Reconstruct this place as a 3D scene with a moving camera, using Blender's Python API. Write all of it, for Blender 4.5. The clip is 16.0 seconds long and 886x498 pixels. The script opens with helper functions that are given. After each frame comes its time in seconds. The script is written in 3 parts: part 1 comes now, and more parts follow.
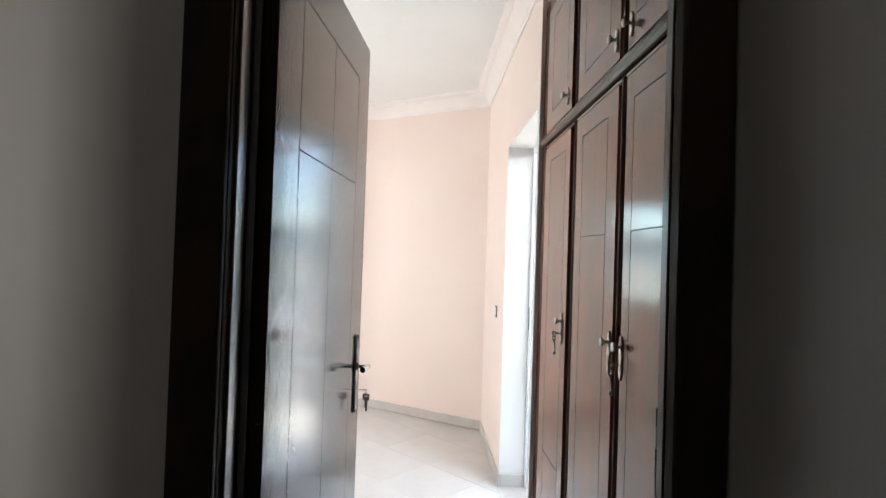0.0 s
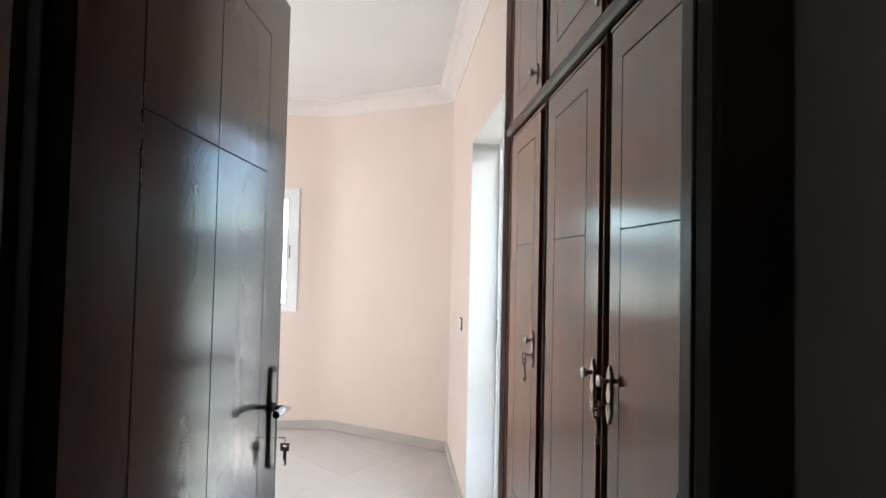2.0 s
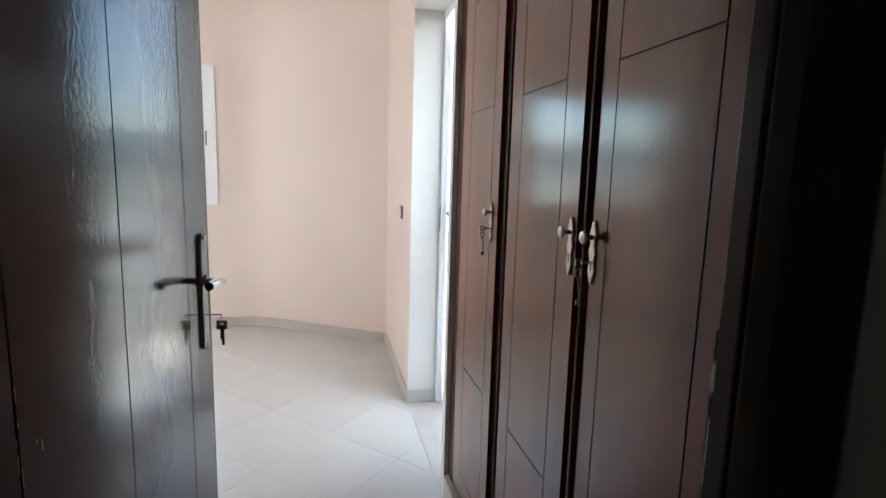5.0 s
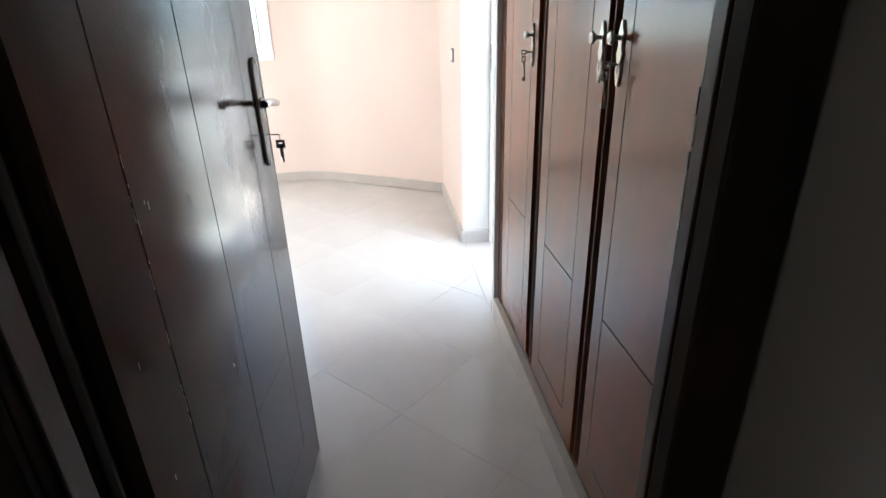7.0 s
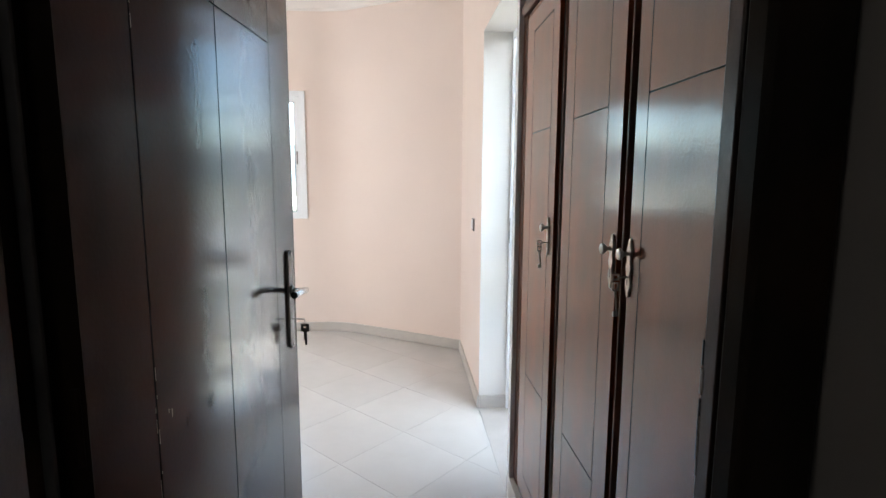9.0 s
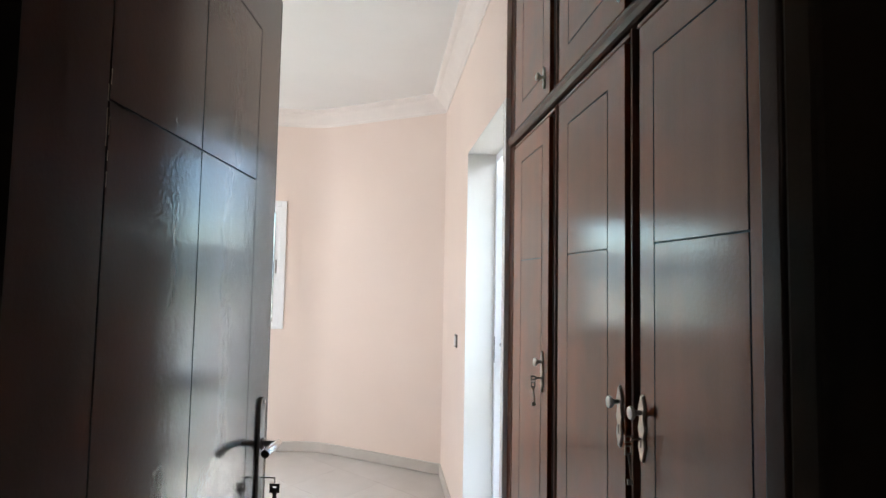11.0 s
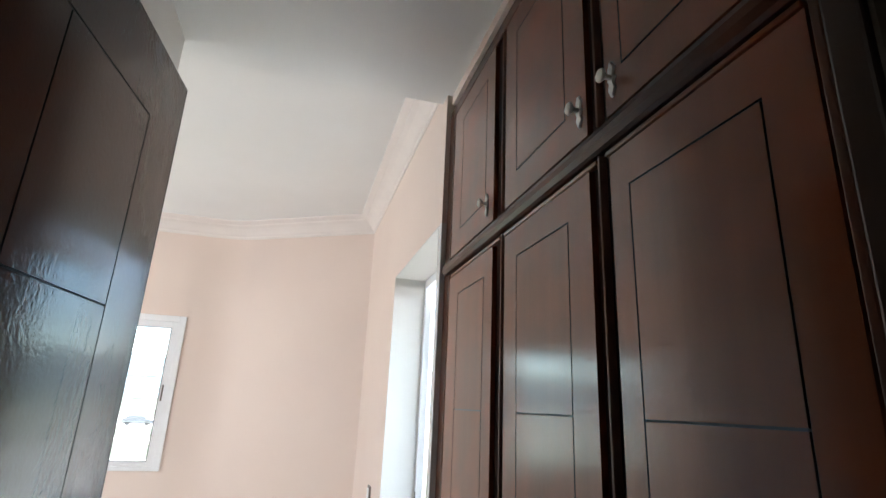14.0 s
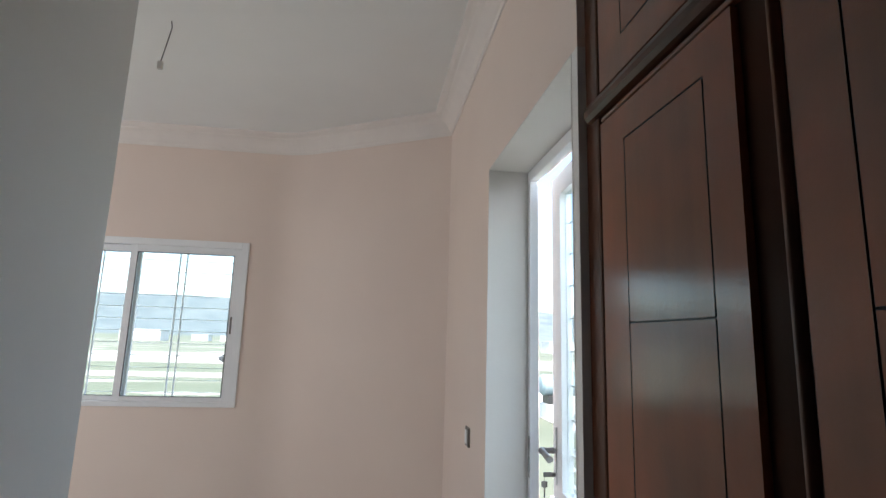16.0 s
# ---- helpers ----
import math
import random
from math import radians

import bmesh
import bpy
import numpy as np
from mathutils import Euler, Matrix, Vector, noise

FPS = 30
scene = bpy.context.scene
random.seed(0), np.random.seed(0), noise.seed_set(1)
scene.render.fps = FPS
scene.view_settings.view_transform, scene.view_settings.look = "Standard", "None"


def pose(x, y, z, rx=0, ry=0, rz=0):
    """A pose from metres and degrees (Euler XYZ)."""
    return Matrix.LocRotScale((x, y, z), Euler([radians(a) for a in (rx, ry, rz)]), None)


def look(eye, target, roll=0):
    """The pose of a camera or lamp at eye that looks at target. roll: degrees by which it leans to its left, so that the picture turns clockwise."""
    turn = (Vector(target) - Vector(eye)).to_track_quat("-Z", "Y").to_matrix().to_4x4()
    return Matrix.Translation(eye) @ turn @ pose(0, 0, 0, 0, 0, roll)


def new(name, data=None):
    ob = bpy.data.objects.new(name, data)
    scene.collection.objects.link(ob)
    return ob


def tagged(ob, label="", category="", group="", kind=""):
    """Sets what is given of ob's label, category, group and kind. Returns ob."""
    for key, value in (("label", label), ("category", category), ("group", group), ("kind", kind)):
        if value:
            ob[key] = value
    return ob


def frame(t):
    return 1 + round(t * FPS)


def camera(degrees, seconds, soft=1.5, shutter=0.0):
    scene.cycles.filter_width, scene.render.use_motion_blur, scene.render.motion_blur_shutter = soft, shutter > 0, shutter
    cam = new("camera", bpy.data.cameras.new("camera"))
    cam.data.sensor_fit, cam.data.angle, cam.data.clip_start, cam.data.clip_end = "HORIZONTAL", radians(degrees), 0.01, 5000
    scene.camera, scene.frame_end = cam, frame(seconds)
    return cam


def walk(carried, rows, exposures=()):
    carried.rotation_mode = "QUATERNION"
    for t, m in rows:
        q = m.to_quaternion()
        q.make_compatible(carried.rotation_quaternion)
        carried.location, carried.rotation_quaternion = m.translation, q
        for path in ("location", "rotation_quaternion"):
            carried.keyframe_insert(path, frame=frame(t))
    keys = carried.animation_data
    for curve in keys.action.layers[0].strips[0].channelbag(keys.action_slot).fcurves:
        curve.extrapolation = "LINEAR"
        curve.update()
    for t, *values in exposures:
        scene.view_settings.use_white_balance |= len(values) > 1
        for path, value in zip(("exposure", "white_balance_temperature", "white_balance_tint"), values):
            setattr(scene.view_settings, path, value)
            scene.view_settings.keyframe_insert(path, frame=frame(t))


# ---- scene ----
cam = camera(80.7, 16.0)
PATH = [
    (0, (0.866, 0.454, 1.408), (0.932, 2.453, 1.443), 1.9),
    (0.5, (0.889, 0.565, 1.403), (0.995, 2.562, 1.466), 1.3),
    (1, (0.932, 0.685, 1.414), (1.058, 2.68, 1.485), 1.1),
    (1.5, (0.948, 0.755, 1.407), (1.082, 2.75, 1.472), 1.1),
    (2, (0.951, 0.78, 1.414), (1.127, 2.771, 1.479), 1.3),
    (2.5, (0.962, 0.786, 1.417), (1.159, 2.775, 1.479), 1.4),
    (3, (0.96, 0.81, 1.407), (1.155, 2.8, 1.465), 1.4),
    (3.5, (0.934, 0.898, 1.407), (1.159, 2.884, 1.47), 1.5),
    (4, (0.902, 0.974, 1.385), (1.282, 2.937, 1.426), 1.4),
    (4.5, (0.897, 0.996, 1.329), (1.334, 2.941, 1.163), 1.4),
    (5, (0.901, 0.945, 1.302), (1.352, 2.871, 1.008), 1.6),
    (7.3, (0.945, 0.815, 1.22), (1.107, 2.638, 0.413), -1.4),
    (7.5, (0.947, 0.818, 1.234), (1.101, 2.681, 0.522), -1.1),
    (8, (0.948, 0.826, 1.278), (1.097, 2.745, 0.735), -0.5),
    (8.5, (0.943, 0.815, 1.307), (1.087, 2.77, 0.91), 0.1),
    (9, (0.942, 0.813, 1.336), (1.085, 2.79, 1.069), 0.3),
    (9.5, (0.945, 0.808, 1.371), (1.09, 2.799, 1.245), 0.8),
    (12, (0.866, 0.969, 1.448), (1.249, 2.913, 1.72), 1.6),
    (12.5, (0.847, 0.979, 1.47), (1.324, 2.88, 1.865), 2.3),
    (13, (0.847, 0.978, 1.49), (1.361, 2.842, 2.001), 3.1),
    (13.5, (0.882, 1.025, 1.495), (1.405, 2.869, 2.065), 3.2),
    (14, (0.932, 1.13, 1.499), (1.419, 2.982, 2.077), 2.6),
    (14.5, (0.956, 1.249, 1.482), (1.327, 3.15, 1.981), 2.8),
    (15, (0.946, 1.445, 1.471), (1.26, 3.375, 1.89), 2.4),
    (15.5, (0.929, 1.6, 1.461), (1.234, 3.542, 1.829), 2.0),
    (16, (0.934, 1.774, 1.454), (1.194, 3.727, 1.797), 1.7),
]
EXPOSURES = [(0.0, 3.55), (0.6, 3.45), (1.2, 3.32), (4.0, 3.22), (4.5, 3.08), (5.0, 3.02), (7.3, 3.85), (7.6, 3.65), (8.0, 3.3), (9.0, 3.2), (9.5, 3.2), (12.0, 3.2), (13.0, 3.4), (13.5, 3.28), (14.5, 2.85), (15.0, 2.5), (15.5, 2.26), (16.0, 1.95)]
walk(cam, [(t, look(eye, target, roll)) for t, eye, target, roll in PATH], EXPOSURES)

# ---- light ----
world = bpy.data.worlds.new("sky")
scene.world = world
world.use_nodes = True
wn = world.node_tree
sky = wn.nodes.new("ShaderNodeTexSky")
sky.sky_type, sky.sun_disc = "NISHITA", False
sky.sun_elevation, sky.sun_rotation = radians(65), radians(190)
sky.air_density, sky.dust_density, sky.ozone_density = 1.0, 1.0, 1.8
wn.links.new(sky.outputs[0], wn.nodes["Background"].inputs[0])
wn.nodes["Background"].inputs[1].default_value = 0.15
sun = new("sun", bpy.data.lights.new("sun", "SUN"))
sun.data.energy, sun.data.angle, sun.data.color = 4.2, radians(0.5), (1.0, 0.95, 0.88)
_el, _az = radians(65), radians(190)
sun.matrix_world = look((math.sin(_az) * math.cos(_el) * 20, math.cos(_az) * math.cos(_el) * 20, math.sin(_el) * 20), (0, 0, 0))


def fill_panel(name, eye, target, w, h, watts, col):
    """An added area lamp: sky stand-in outside an opening, or fill light indoors."""
    lamp = new(name, bpy.data.lights.new(name, "AREA"))
    lamp.data.shape, lamp.data.size, lamp.data.size_y = "RECTANGLE", w, h
    lamp.data.energy, lamp.data.color = watts, col
    lamp.matrix_world = look(eye, target)
    return lamp


# Indoor fill added at the west wall, which has no window.
fill_panel("west_fill_light", (-3.12, 3.7, 1.55), (0.3, 4.9, 1.4), 2.0, 1.9, 13, (0.905, 0.97, 1.04))
# The next two stand outside built openings in place of the sky's light.
fill_panel("balcony_light", (2.45, 2.65, 2.4), (1.05, 3.6, 1.0), 1.5, 1.9, 18, (0.91, 0.97, 1.04))
fill_panel("window_light", (-0.6, 6.3, 2.9), (-0.5, 4.8, 0.8), 1.8, 0.9, 9, (0.905, 0.97, 1.04))
# Fill added inside the closed hall to brighten the wall left of the door.
fill_panel("hall_fill_light", (-2.35, -0.3, 1.5), (0.3, 1.25, 1.45), 0.14, 1.3, 4.0, (0.97, 0.96, 0.90))
# Weak fill added behind the camera for the hall's right wall.
fill_panel("corridor_fill_light", (0.8, -1.5, 2.3), (1.38, 1.2, 2.0), 0.3, 0.8, 0.15, (0.97, 0.96, 0.95))


# ---- materials ----
def nodes_of(name):
    m = bpy.data.materials.new(name)
    m.use_nodes = True
    return m, m.node_tree.nodes, m.node_tree.links, m.node_tree.nodes["Principled BSDF"]


def noise_node(n, l, scale, detail=3.0, stretch=(1, 1, 1), rough=0.55):
    co = n.new("ShaderNodeTexCoord")
    mp = n.new("ShaderNodeMapping")
    mp.inputs["Scale"].default_value = stretch
    tx = n.new("ShaderNodeTexNoise")
    tx.inputs["Scale"].default_value, tx.inputs["Detail"].default_value, tx.inputs["Roughness"].default_value = scale, detail, rough
    l.new(co.outputs["Object"], mp.inputs[0])
    l.new(mp.outputs[0], tx.inputs["Vector"])
    return tx


def ramp(n, l, src, a, b, lo=0.3, hi=0.7):
    r = n.new("ShaderNodeValToRGB")
    r.color_ramp.elements[0].position, r.color_ramp.elements[1].position = lo, hi
    r.color_ramp.elements[0].color, r.color_ramp.elements[1].color = (*a, 1), (*b, 1)
    l.new(src, r.inputs[0])
    return r


def paint(name, a, b, rough=0.6, bump=0.15, scale=2.5, fine=120.0, dist=0.002, vary=0.0):
    m, n, l, bs = nodes_of(name)
    big = noise_node(n, l, scale, 4)
    r = ramp(n, l, big.outputs[0], a, b)
    if vary:
        info = n.new("ShaderNodeObjectInfo")
        hue = n.new("ShaderNodeHueSaturation")
        mr = n.new("ShaderNodeMapRange")
        mr.inputs[3].default_value, mr.inputs[4].default_value = 1 - vary, 1 + vary
        l.new(info.outputs["Random"], mr.inputs[0])
        l.new(mr.outputs[0], hue.inputs["Value"])
        l.new(r.outputs[0], hue.inputs["Color"])
        l.new(hue.outputs[0], bs.inputs["Base Color"])
    else:
        l.new(r.outputs[0], bs.inputs["Base Color"])
    bs.inputs["Roughness"].default_value = rough
    small = noise_node(n, l, fine, 3)
    bp = n.new("ShaderNodeBump")
    bp.inputs["Strength"].default_value, bp.inputs["Distance"].default_value = bump, dist
    l.new(small.outputs[0], bp.inputs["Height"])
    l.new(bp.outputs[0], bs.inputs["Normal"])
    return m


def varnish(name, a, b, rough=0.14, bump=0.1, coat=0.0, level=0.5, warped=0.35):
    """Stained wood under brushed varnish: upright grain, brush ripples and rubbed patches."""
    m, n, l, bs = nodes_of(name)
    grain = noise_node(n, l, 9, 3, (3, 3, 0.07), 0.5)
    r = ramp(n, l, grain.outputs[0], a, b, 0.2, 0.8)
    patch = noise_node(n, l, 3.2, 3)
    mix = n.new("ShaderNodeMix")
    mix.data_type = "RGBA"
    mix.inputs[7].default_value = (b[0] * 1.6, b[1] * 1.1, b[2] * 0.8, 1)
    pr = n.new("ShaderNodeMapRange")
    pr.inputs[1].default_value, pr.inputs[2].default_value, pr.inputs[4].default_value = 0.42, 0.62, 0.7
    l.new(patch.outputs[0], pr.inputs[0])
    l.new(pr.outputs[0], mix.inputs[0])
    l.new(r.outputs[0], mix.inputs[6])
    l.new(mix.outputs[2], bs.inputs["Base Color"])
    rr = n.new("ShaderNodeMapRange")
    rr.inputs[3].default_value, rr.inputs[4].default_value = 0.28, 0.4
    l.new(patch.outputs[0], rr.inputs[0])
    l.new(rr.outputs[0], bs.inputs["Roughness"])
    cr = n.new("ShaderNodeMapRange")
    cr.inputs[3].default_value, cr.inputs[4].default_value = rough * 0.7, rough * 1.3
    l.new(patch.outputs[0], cr.inputs[0])
    l.new(cr.outputs[0], bs.inputs["Coat Roughness"])
    bs.inputs["Coat IOR"].default_value = 1.55
    bs.inputs["Coat Weight"].default_value = coat
    bs.inputs["IOR"].default_value, bs.inputs["Specular IOR Level"].default_value = 1.5, level
    bs.inputs["Anisotropic"].default_value = 0.5
    tg = n.new("ShaderNodeTangent")
    tg.direction_type, tg.axis = "RADIAL", "Z"
    l.new(tg.outputs[0], bs.inputs["Tangent"])
    brush = noise_node(n, l, 60, 2, (3, 3, 0.03), 0.5)
    wave = noise_node(n, l, 120, 3, (1, 1, 0.9), 0.6)
    add = n.new("ShaderNodeMath")
    add.operation = "MULTIPLY_ADD"
    add.inputs[1].default_value = 0.02
    l.new(brush.outputs[0], add.inputs[0])
    l.new(wave.outputs[0], add.inputs[2])
    bp = n.new("ShaderNodeBump")
    bp.inputs["Strength"].default_value, bp.inputs["Distance"].default_value = bump, 0.002
    l.new(add.outputs[0], bp.inputs["Height"])
    slow = noise_node(n, l, 3.5, 1, (1, 1, 0.6))
    warp = n.new("ShaderNodeBump")
    warp.inputs["Strength"].default_value, warp.inputs["Distance"].default_value = warped, 0.008
    l.new(slow.outputs[0], warp.inputs["Height"])
    l.new(bp.outputs[0], warp.inputs["Normal"])
    l.new(warp.outputs[0], bs.inputs["Normal"])
    l.new(warp.outputs[0], bs.inputs["Coat Normal"])
    return m


def metal(name, col, rough=0.3, metallic=1.0):
    m, n, l, bs = nodes_of(name)
    t = noise_node(n, l, 60, 3)
    r = ramp(n, l, t.outputs[0], tuple(c * 0.8 for c in col), col)
    l.new(r.outputs[0], bs.inputs["Base Color"])
    bs.inputs["Metallic"].default_value, bs.inputs["Roughness"].default_value = metallic, rough
    return m


WALL_PINK = paint("peach_wall_paint", (0.73, 0.602, 0.527), (0.77, 0.642, 0.562), 0.55, 0.12, 1.2, 60)
WALL_WHITE = paint("white_wall_paint", (0.74, 0.72, 0.69), (0.80, 0.78, 0.75), 0.6, 0.12, 1.5, 60)
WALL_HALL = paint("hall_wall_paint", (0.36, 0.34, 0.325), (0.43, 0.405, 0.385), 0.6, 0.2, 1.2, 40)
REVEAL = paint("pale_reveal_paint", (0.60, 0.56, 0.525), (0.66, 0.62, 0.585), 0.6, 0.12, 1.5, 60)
CEILING = paint("ceiling_paint", (0.80, 0.80, 0.78), (0.84, 0.84, 0.82), 0.7, 0.08, 1.5, 60)
PLASTER = paint("cornice_plaster", (0.75, 0.69, 0.645), (0.79, 0.73, 0.68), 0.6, 0.08, 6, 60)
TILE = paint("greige_floor_tile", (0.52, 0.495, 0.46), (0.58, 0.555, 0.52), 0.22, 0.04, 3.0, 30, vary=0.015)
# Unseen hall floor, coloured dark so less light bounces onto the hall walls.
HALL_FLOOR_DARK = paint("dark_hall_floor", (0.06, 0.05, 0.045), (0.09, 0.075, 0.065), 0.4, 0.04, 3.0, 30)
GROUT = paint("tile_grout", (0.49, 0.475, 0.45), (0.55, 0.535, 0.51), 0.6, 0.3, 20)
SKIRT = paint("skirting_tile", (0.45, 0.41, 0.37), (0.52, 0.475, 0.43), 0.3, 0.05, 6)
LEAF_WOOD = varnish("door_varnish", (0.026, 0.013, 0.010), (0.038, 0.016, 0.011), 0.08, 0.15, 0.95, 0.04, 0.09)
WARD_WOOD = varnish("wardrobe_varnish", (0.135, 0.040, 0.012), (0.175, 0.053, 0.017), 0.10, 0.14, 0.9, 0.09, 0.2)
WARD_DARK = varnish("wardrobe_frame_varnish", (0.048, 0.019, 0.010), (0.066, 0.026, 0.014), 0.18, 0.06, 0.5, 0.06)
# Dark colour holds the shade in the gaps between the wardrobe doors.
CARCASS = varnish("carcass_shade", (0.028, 0.012, 0.008), (0.040, 0.018, 0.012), 0.3, 0.06, 0.0, 0.05)
JAMB_WOOD = varnish("jamb_stain", (0.022, 0.019, 0.016), (0.032, 0.027, 0.023), 0.5, 0.1, 0.0, 0.02)
CASING = varnish("casing_varnish", (0.030, 0.021, 0.018), (0.046, 0.032, 0.027), 0.22, 0.12, 0.4, 0.1)
STRIP_WOOD = varnish("worn_strip_varnish", (0.02, 0.016, 0.015), (0.045, 0.037, 0.034), 0.10, 0.2, 1.0, 0.3)
# Paler than the doors: the bead's lit edge is put into its colour.
BEAD = varnish("bead_highlight_varnish", (0.16, 0.10, 0.08), (0.24, 0.16, 0.13), 0.25, 0.1, 0.5, 0.2)
REBATE_GREY = paint("grey_rebate_strip", (0.10, 0.095, 0.095), (0.15, 0.145, 0.14), 0.5, 0.1, 8)
GROOVE = paint("groove_stain", (0.006, 0.004, 0.003), (0.012, 0.007, 0.006), 0.5, 0.1)
WHITE_ALU = paint("white_window_enamel", (0.78, 0.79, 0.80), (0.82, 0.83, 0.84), 0.3, 0.03, 5)
CHROME = metal("worn_chrome", (0.62, 0.61, 0.60), 0.22)
NICKEL = metal("aged_nickel", (0.55, 0.52, 0.47), 0.28)
BRONZE = metal("dark_handle_metal", (0.34, 0.315, 0.30), 0.4, 0.3)
BLACK = paint("black_plastic", (0.02, 0.02, 0.02), (0.03, 0.03, 0.03), 0.35, 0.02)
SWITCH_GREY = paint("brown_switch_plastic", (0.10, 0.085, 0.075), (0.13, 0.11, 0.10), 0.35, 0.02)
WIRE = paint("white_cable", (0.55, 0.53, 0.50), (0.6, 0.58, 0.55), 0.5, 0.02)
EDGE = paint("pale_door_edge", (0.14, 0.115, 0.11), (0.20, 0.17, 0.16), 0.35, 0.1, 8)
CHIP = paint("bare_chipped_wood", (0.45, 0.36, 0.28), (0.55, 0.45, 0.36), 0.7, 0.2)


def glass_material(name, tint):
    m, n, l, bs = nodes_of(name)
    out = n["Material Output"]
    tr = n.new("ShaderNodeBsdfTransparent")
    tr.inputs[0].default_value = (*tint, 1)
    gl = n.new("ShaderNodeBsdfGlossy")
    gl.inputs["Roughness"].default_value = 0.03
    fr = n.new("ShaderNodeLayerWeight")
    fr.inputs[0].default_value = 0.5
    pw = n.new("ShaderNodeMath")
    pw.operation = "POWER"
    pw.inputs[1].default_value = 4.0
    sc = n.new("ShaderNodeMath")
    sc.operation = "MULTIPLY_ADD"
    sc.inputs[1].default_value, sc.inputs[2].default_value = 0.4, 0.03
    l.new(fr.outputs["Facing"], pw.inputs[0])
    l.new(pw.outputs[0], sc.inputs[0])
    mx = n.new("ShaderNodeMixShader")
    l.new(sc.outputs[0], mx.inputs[0])
    l.new(tr.outputs[0], mx.inputs[1])
    l.new(gl.outputs[0], mx.inputs[2])
    l.new(mx.outputs[0], out.inputs[0])
    return m


GLASS = glass_material("window_glass", (0.93, 0.96, 0.95))
DUSTY_GLASS = glass_material("dusty_door_glass", (0.80, 0.84, 0.84))


# ---- mesh tools ----
def box(bm, lo, hi):
    lo, hi = [min(a, b) for a, b in zip(lo, hi)], [max(a, b) for a, b in zip(lo, hi)]
    v = [bm.verts.new((x, y, z)) for z in (lo[2], hi[2]) for y in (lo[1], hi[1]) for x in (lo[0], hi[0])]
    for f in ((0, 2, 3, 1), (4, 5, 7, 6), (0, 1, 5, 4), (2, 6, 7, 3), (0, 4, 6, 2), (1, 3, 7, 5)):
        bm.faces.new([v[i] for i in f])


def prism(bm, pts, z0, z1):
    """An upright prism over plan points in anticlockwise order."""
    a = [bm.verts.new((x, y, z0)) for x, y in pts]
    b = [bm.verts.new((x, y, z1)) for x, y in pts]
    bm.faces.new(a[::-1])
    bm.faces.new(b)
    for i in range(len(pts)):
        j = (i + 1) % len(pts)
        bm.faces.new((a[i], a[j], b[j], b[i]))


def sweep(bm, path, profile, closed=False):
    """Sweeps a profile of (out, up) points along a level path of (x, y, z); out is to the path's right."""
    rings = []
    n = len(path)
    for i, p in enumerate(path):
        p = Vector(p)
        d0 = (p - Vector(path[i - 1])).normalized() if i else None
        d1 = (Vector(path[i + 1]) - p).normalized() if i < n - 1 else None
        d0, d1 = d0 or d1, d1 or d0
        r0, r1 = Vector((d0.y, -d0.x, 0)), Vector((d1.y, -d1.x, 0))
        r = (r0 + r1).normalized()
        r /= max(0.3, r.dot(r0))
        rings.append([bm.verts.new(p + r * o + Vector((0, 0, u))) for o, u in profile])
    m = len(profile)
    for a, b in zip(rings, rings[1:]):
        for i in range(m):
            j = (i + 1) % m
            bm.faces.new((a[i], b[i], b[j], a[j]))
    bm.faces.new(rings[0])
    bm.faces.new(rings[-1][::-1])


def tube(bm, path, radius, sides=8, flat=1.0):
    rings = []
    pts = [Vector(p) for p in path]
    for i, p in enumerate(pts):
        d = (pts[min(i + 1, len(pts) - 1)] - pts[max(i - 1, 0)]).normalized()
        s = d.cross(Vector((0, 0, 1))) if abs(d.z) < 0.9 else d.cross(Vector((0, 1, 0)))
        s.normalize()
        u = s.cross(d).normalized()
        rad = radius[i] if isinstance(radius, (list, tuple)) else radius
        rings.append([bm.verts.new(p + (s * math.cos(2 * math.pi * k / sides) + u * flat * math.sin(2 * math.pi * k / sides)) * rad) for k in range(sides)])
    for a, b in zip(rings, rings[1:]):
        for k in range(sides):
            j = (k + 1) % sides
            bm.faces.new((a[k], a[j], b[j], b[k]))
    bm.faces.new(rings[0][::-1])
    bm.faces.new(rings[-1])


def finish(bm, bevel=0.0, segments=2):
    bmesh.ops.recalc_face_normals(bm, faces=bm.faces)
    if bevel:
        bmesh.ops.bevel(bm, geom=[e for e in bm.edges if len(e.link_faces) == 2 and e.calc_face_angle(0) > 0.5], offset=bevel, segments=segments, affect="EDGES", profile=0.5)


def part(name, bm, material, parent=None, label="", smooth=False):
    me = bpy.data.meshes.new(name)
    bm.to_mesh(me)
    bm.free()
    me.materials.append(material)
    if smooth:
        me.shade_smooth()
        me.set_sharp_from_angle(angle=radians(32))
    ob = new(name, me)
    if parent:
        ob.parent = parent
    if label:
        ob["label"] = label
    return ob


def boxes(name, sizes, material, parent=None, bevel=0.0, label=""):
    bm = bmesh.new()
    for lo, hi in sizes:
        box(bm, lo, hi)
    finish(bm, bevel)
    return part(name, bm, material, parent, label)


def thing(name, label, category, m=None, group=""):
    ob = new(name)
    if m is not None:
        ob.matrix_world = m
    return tagged(ob, label, category, group)


def structure(ob, label="", category=""):
    return tagged(ob, label, category, "", "structure")


# ---- plan ----
WX = 1.367            # right wall of the room
BACK = 5.353          # far wall with the window
KX = 0.392            # where the slanted wall meets the far wall
CY = 4.765            # where the slanted wall meets the right wall
PX = 0.441            # left wall of the passage
PY = 2.80             # where the passage ends
BEAM_Y, BEAM_Z, CEIL = 2.885, 2.64, 2.805
WEST = -3.2
DY0, DY1 = 1.255, 1.42    # door wall
JL, JR = 0.562, 1.372    # jambs
HEAD = 2.10
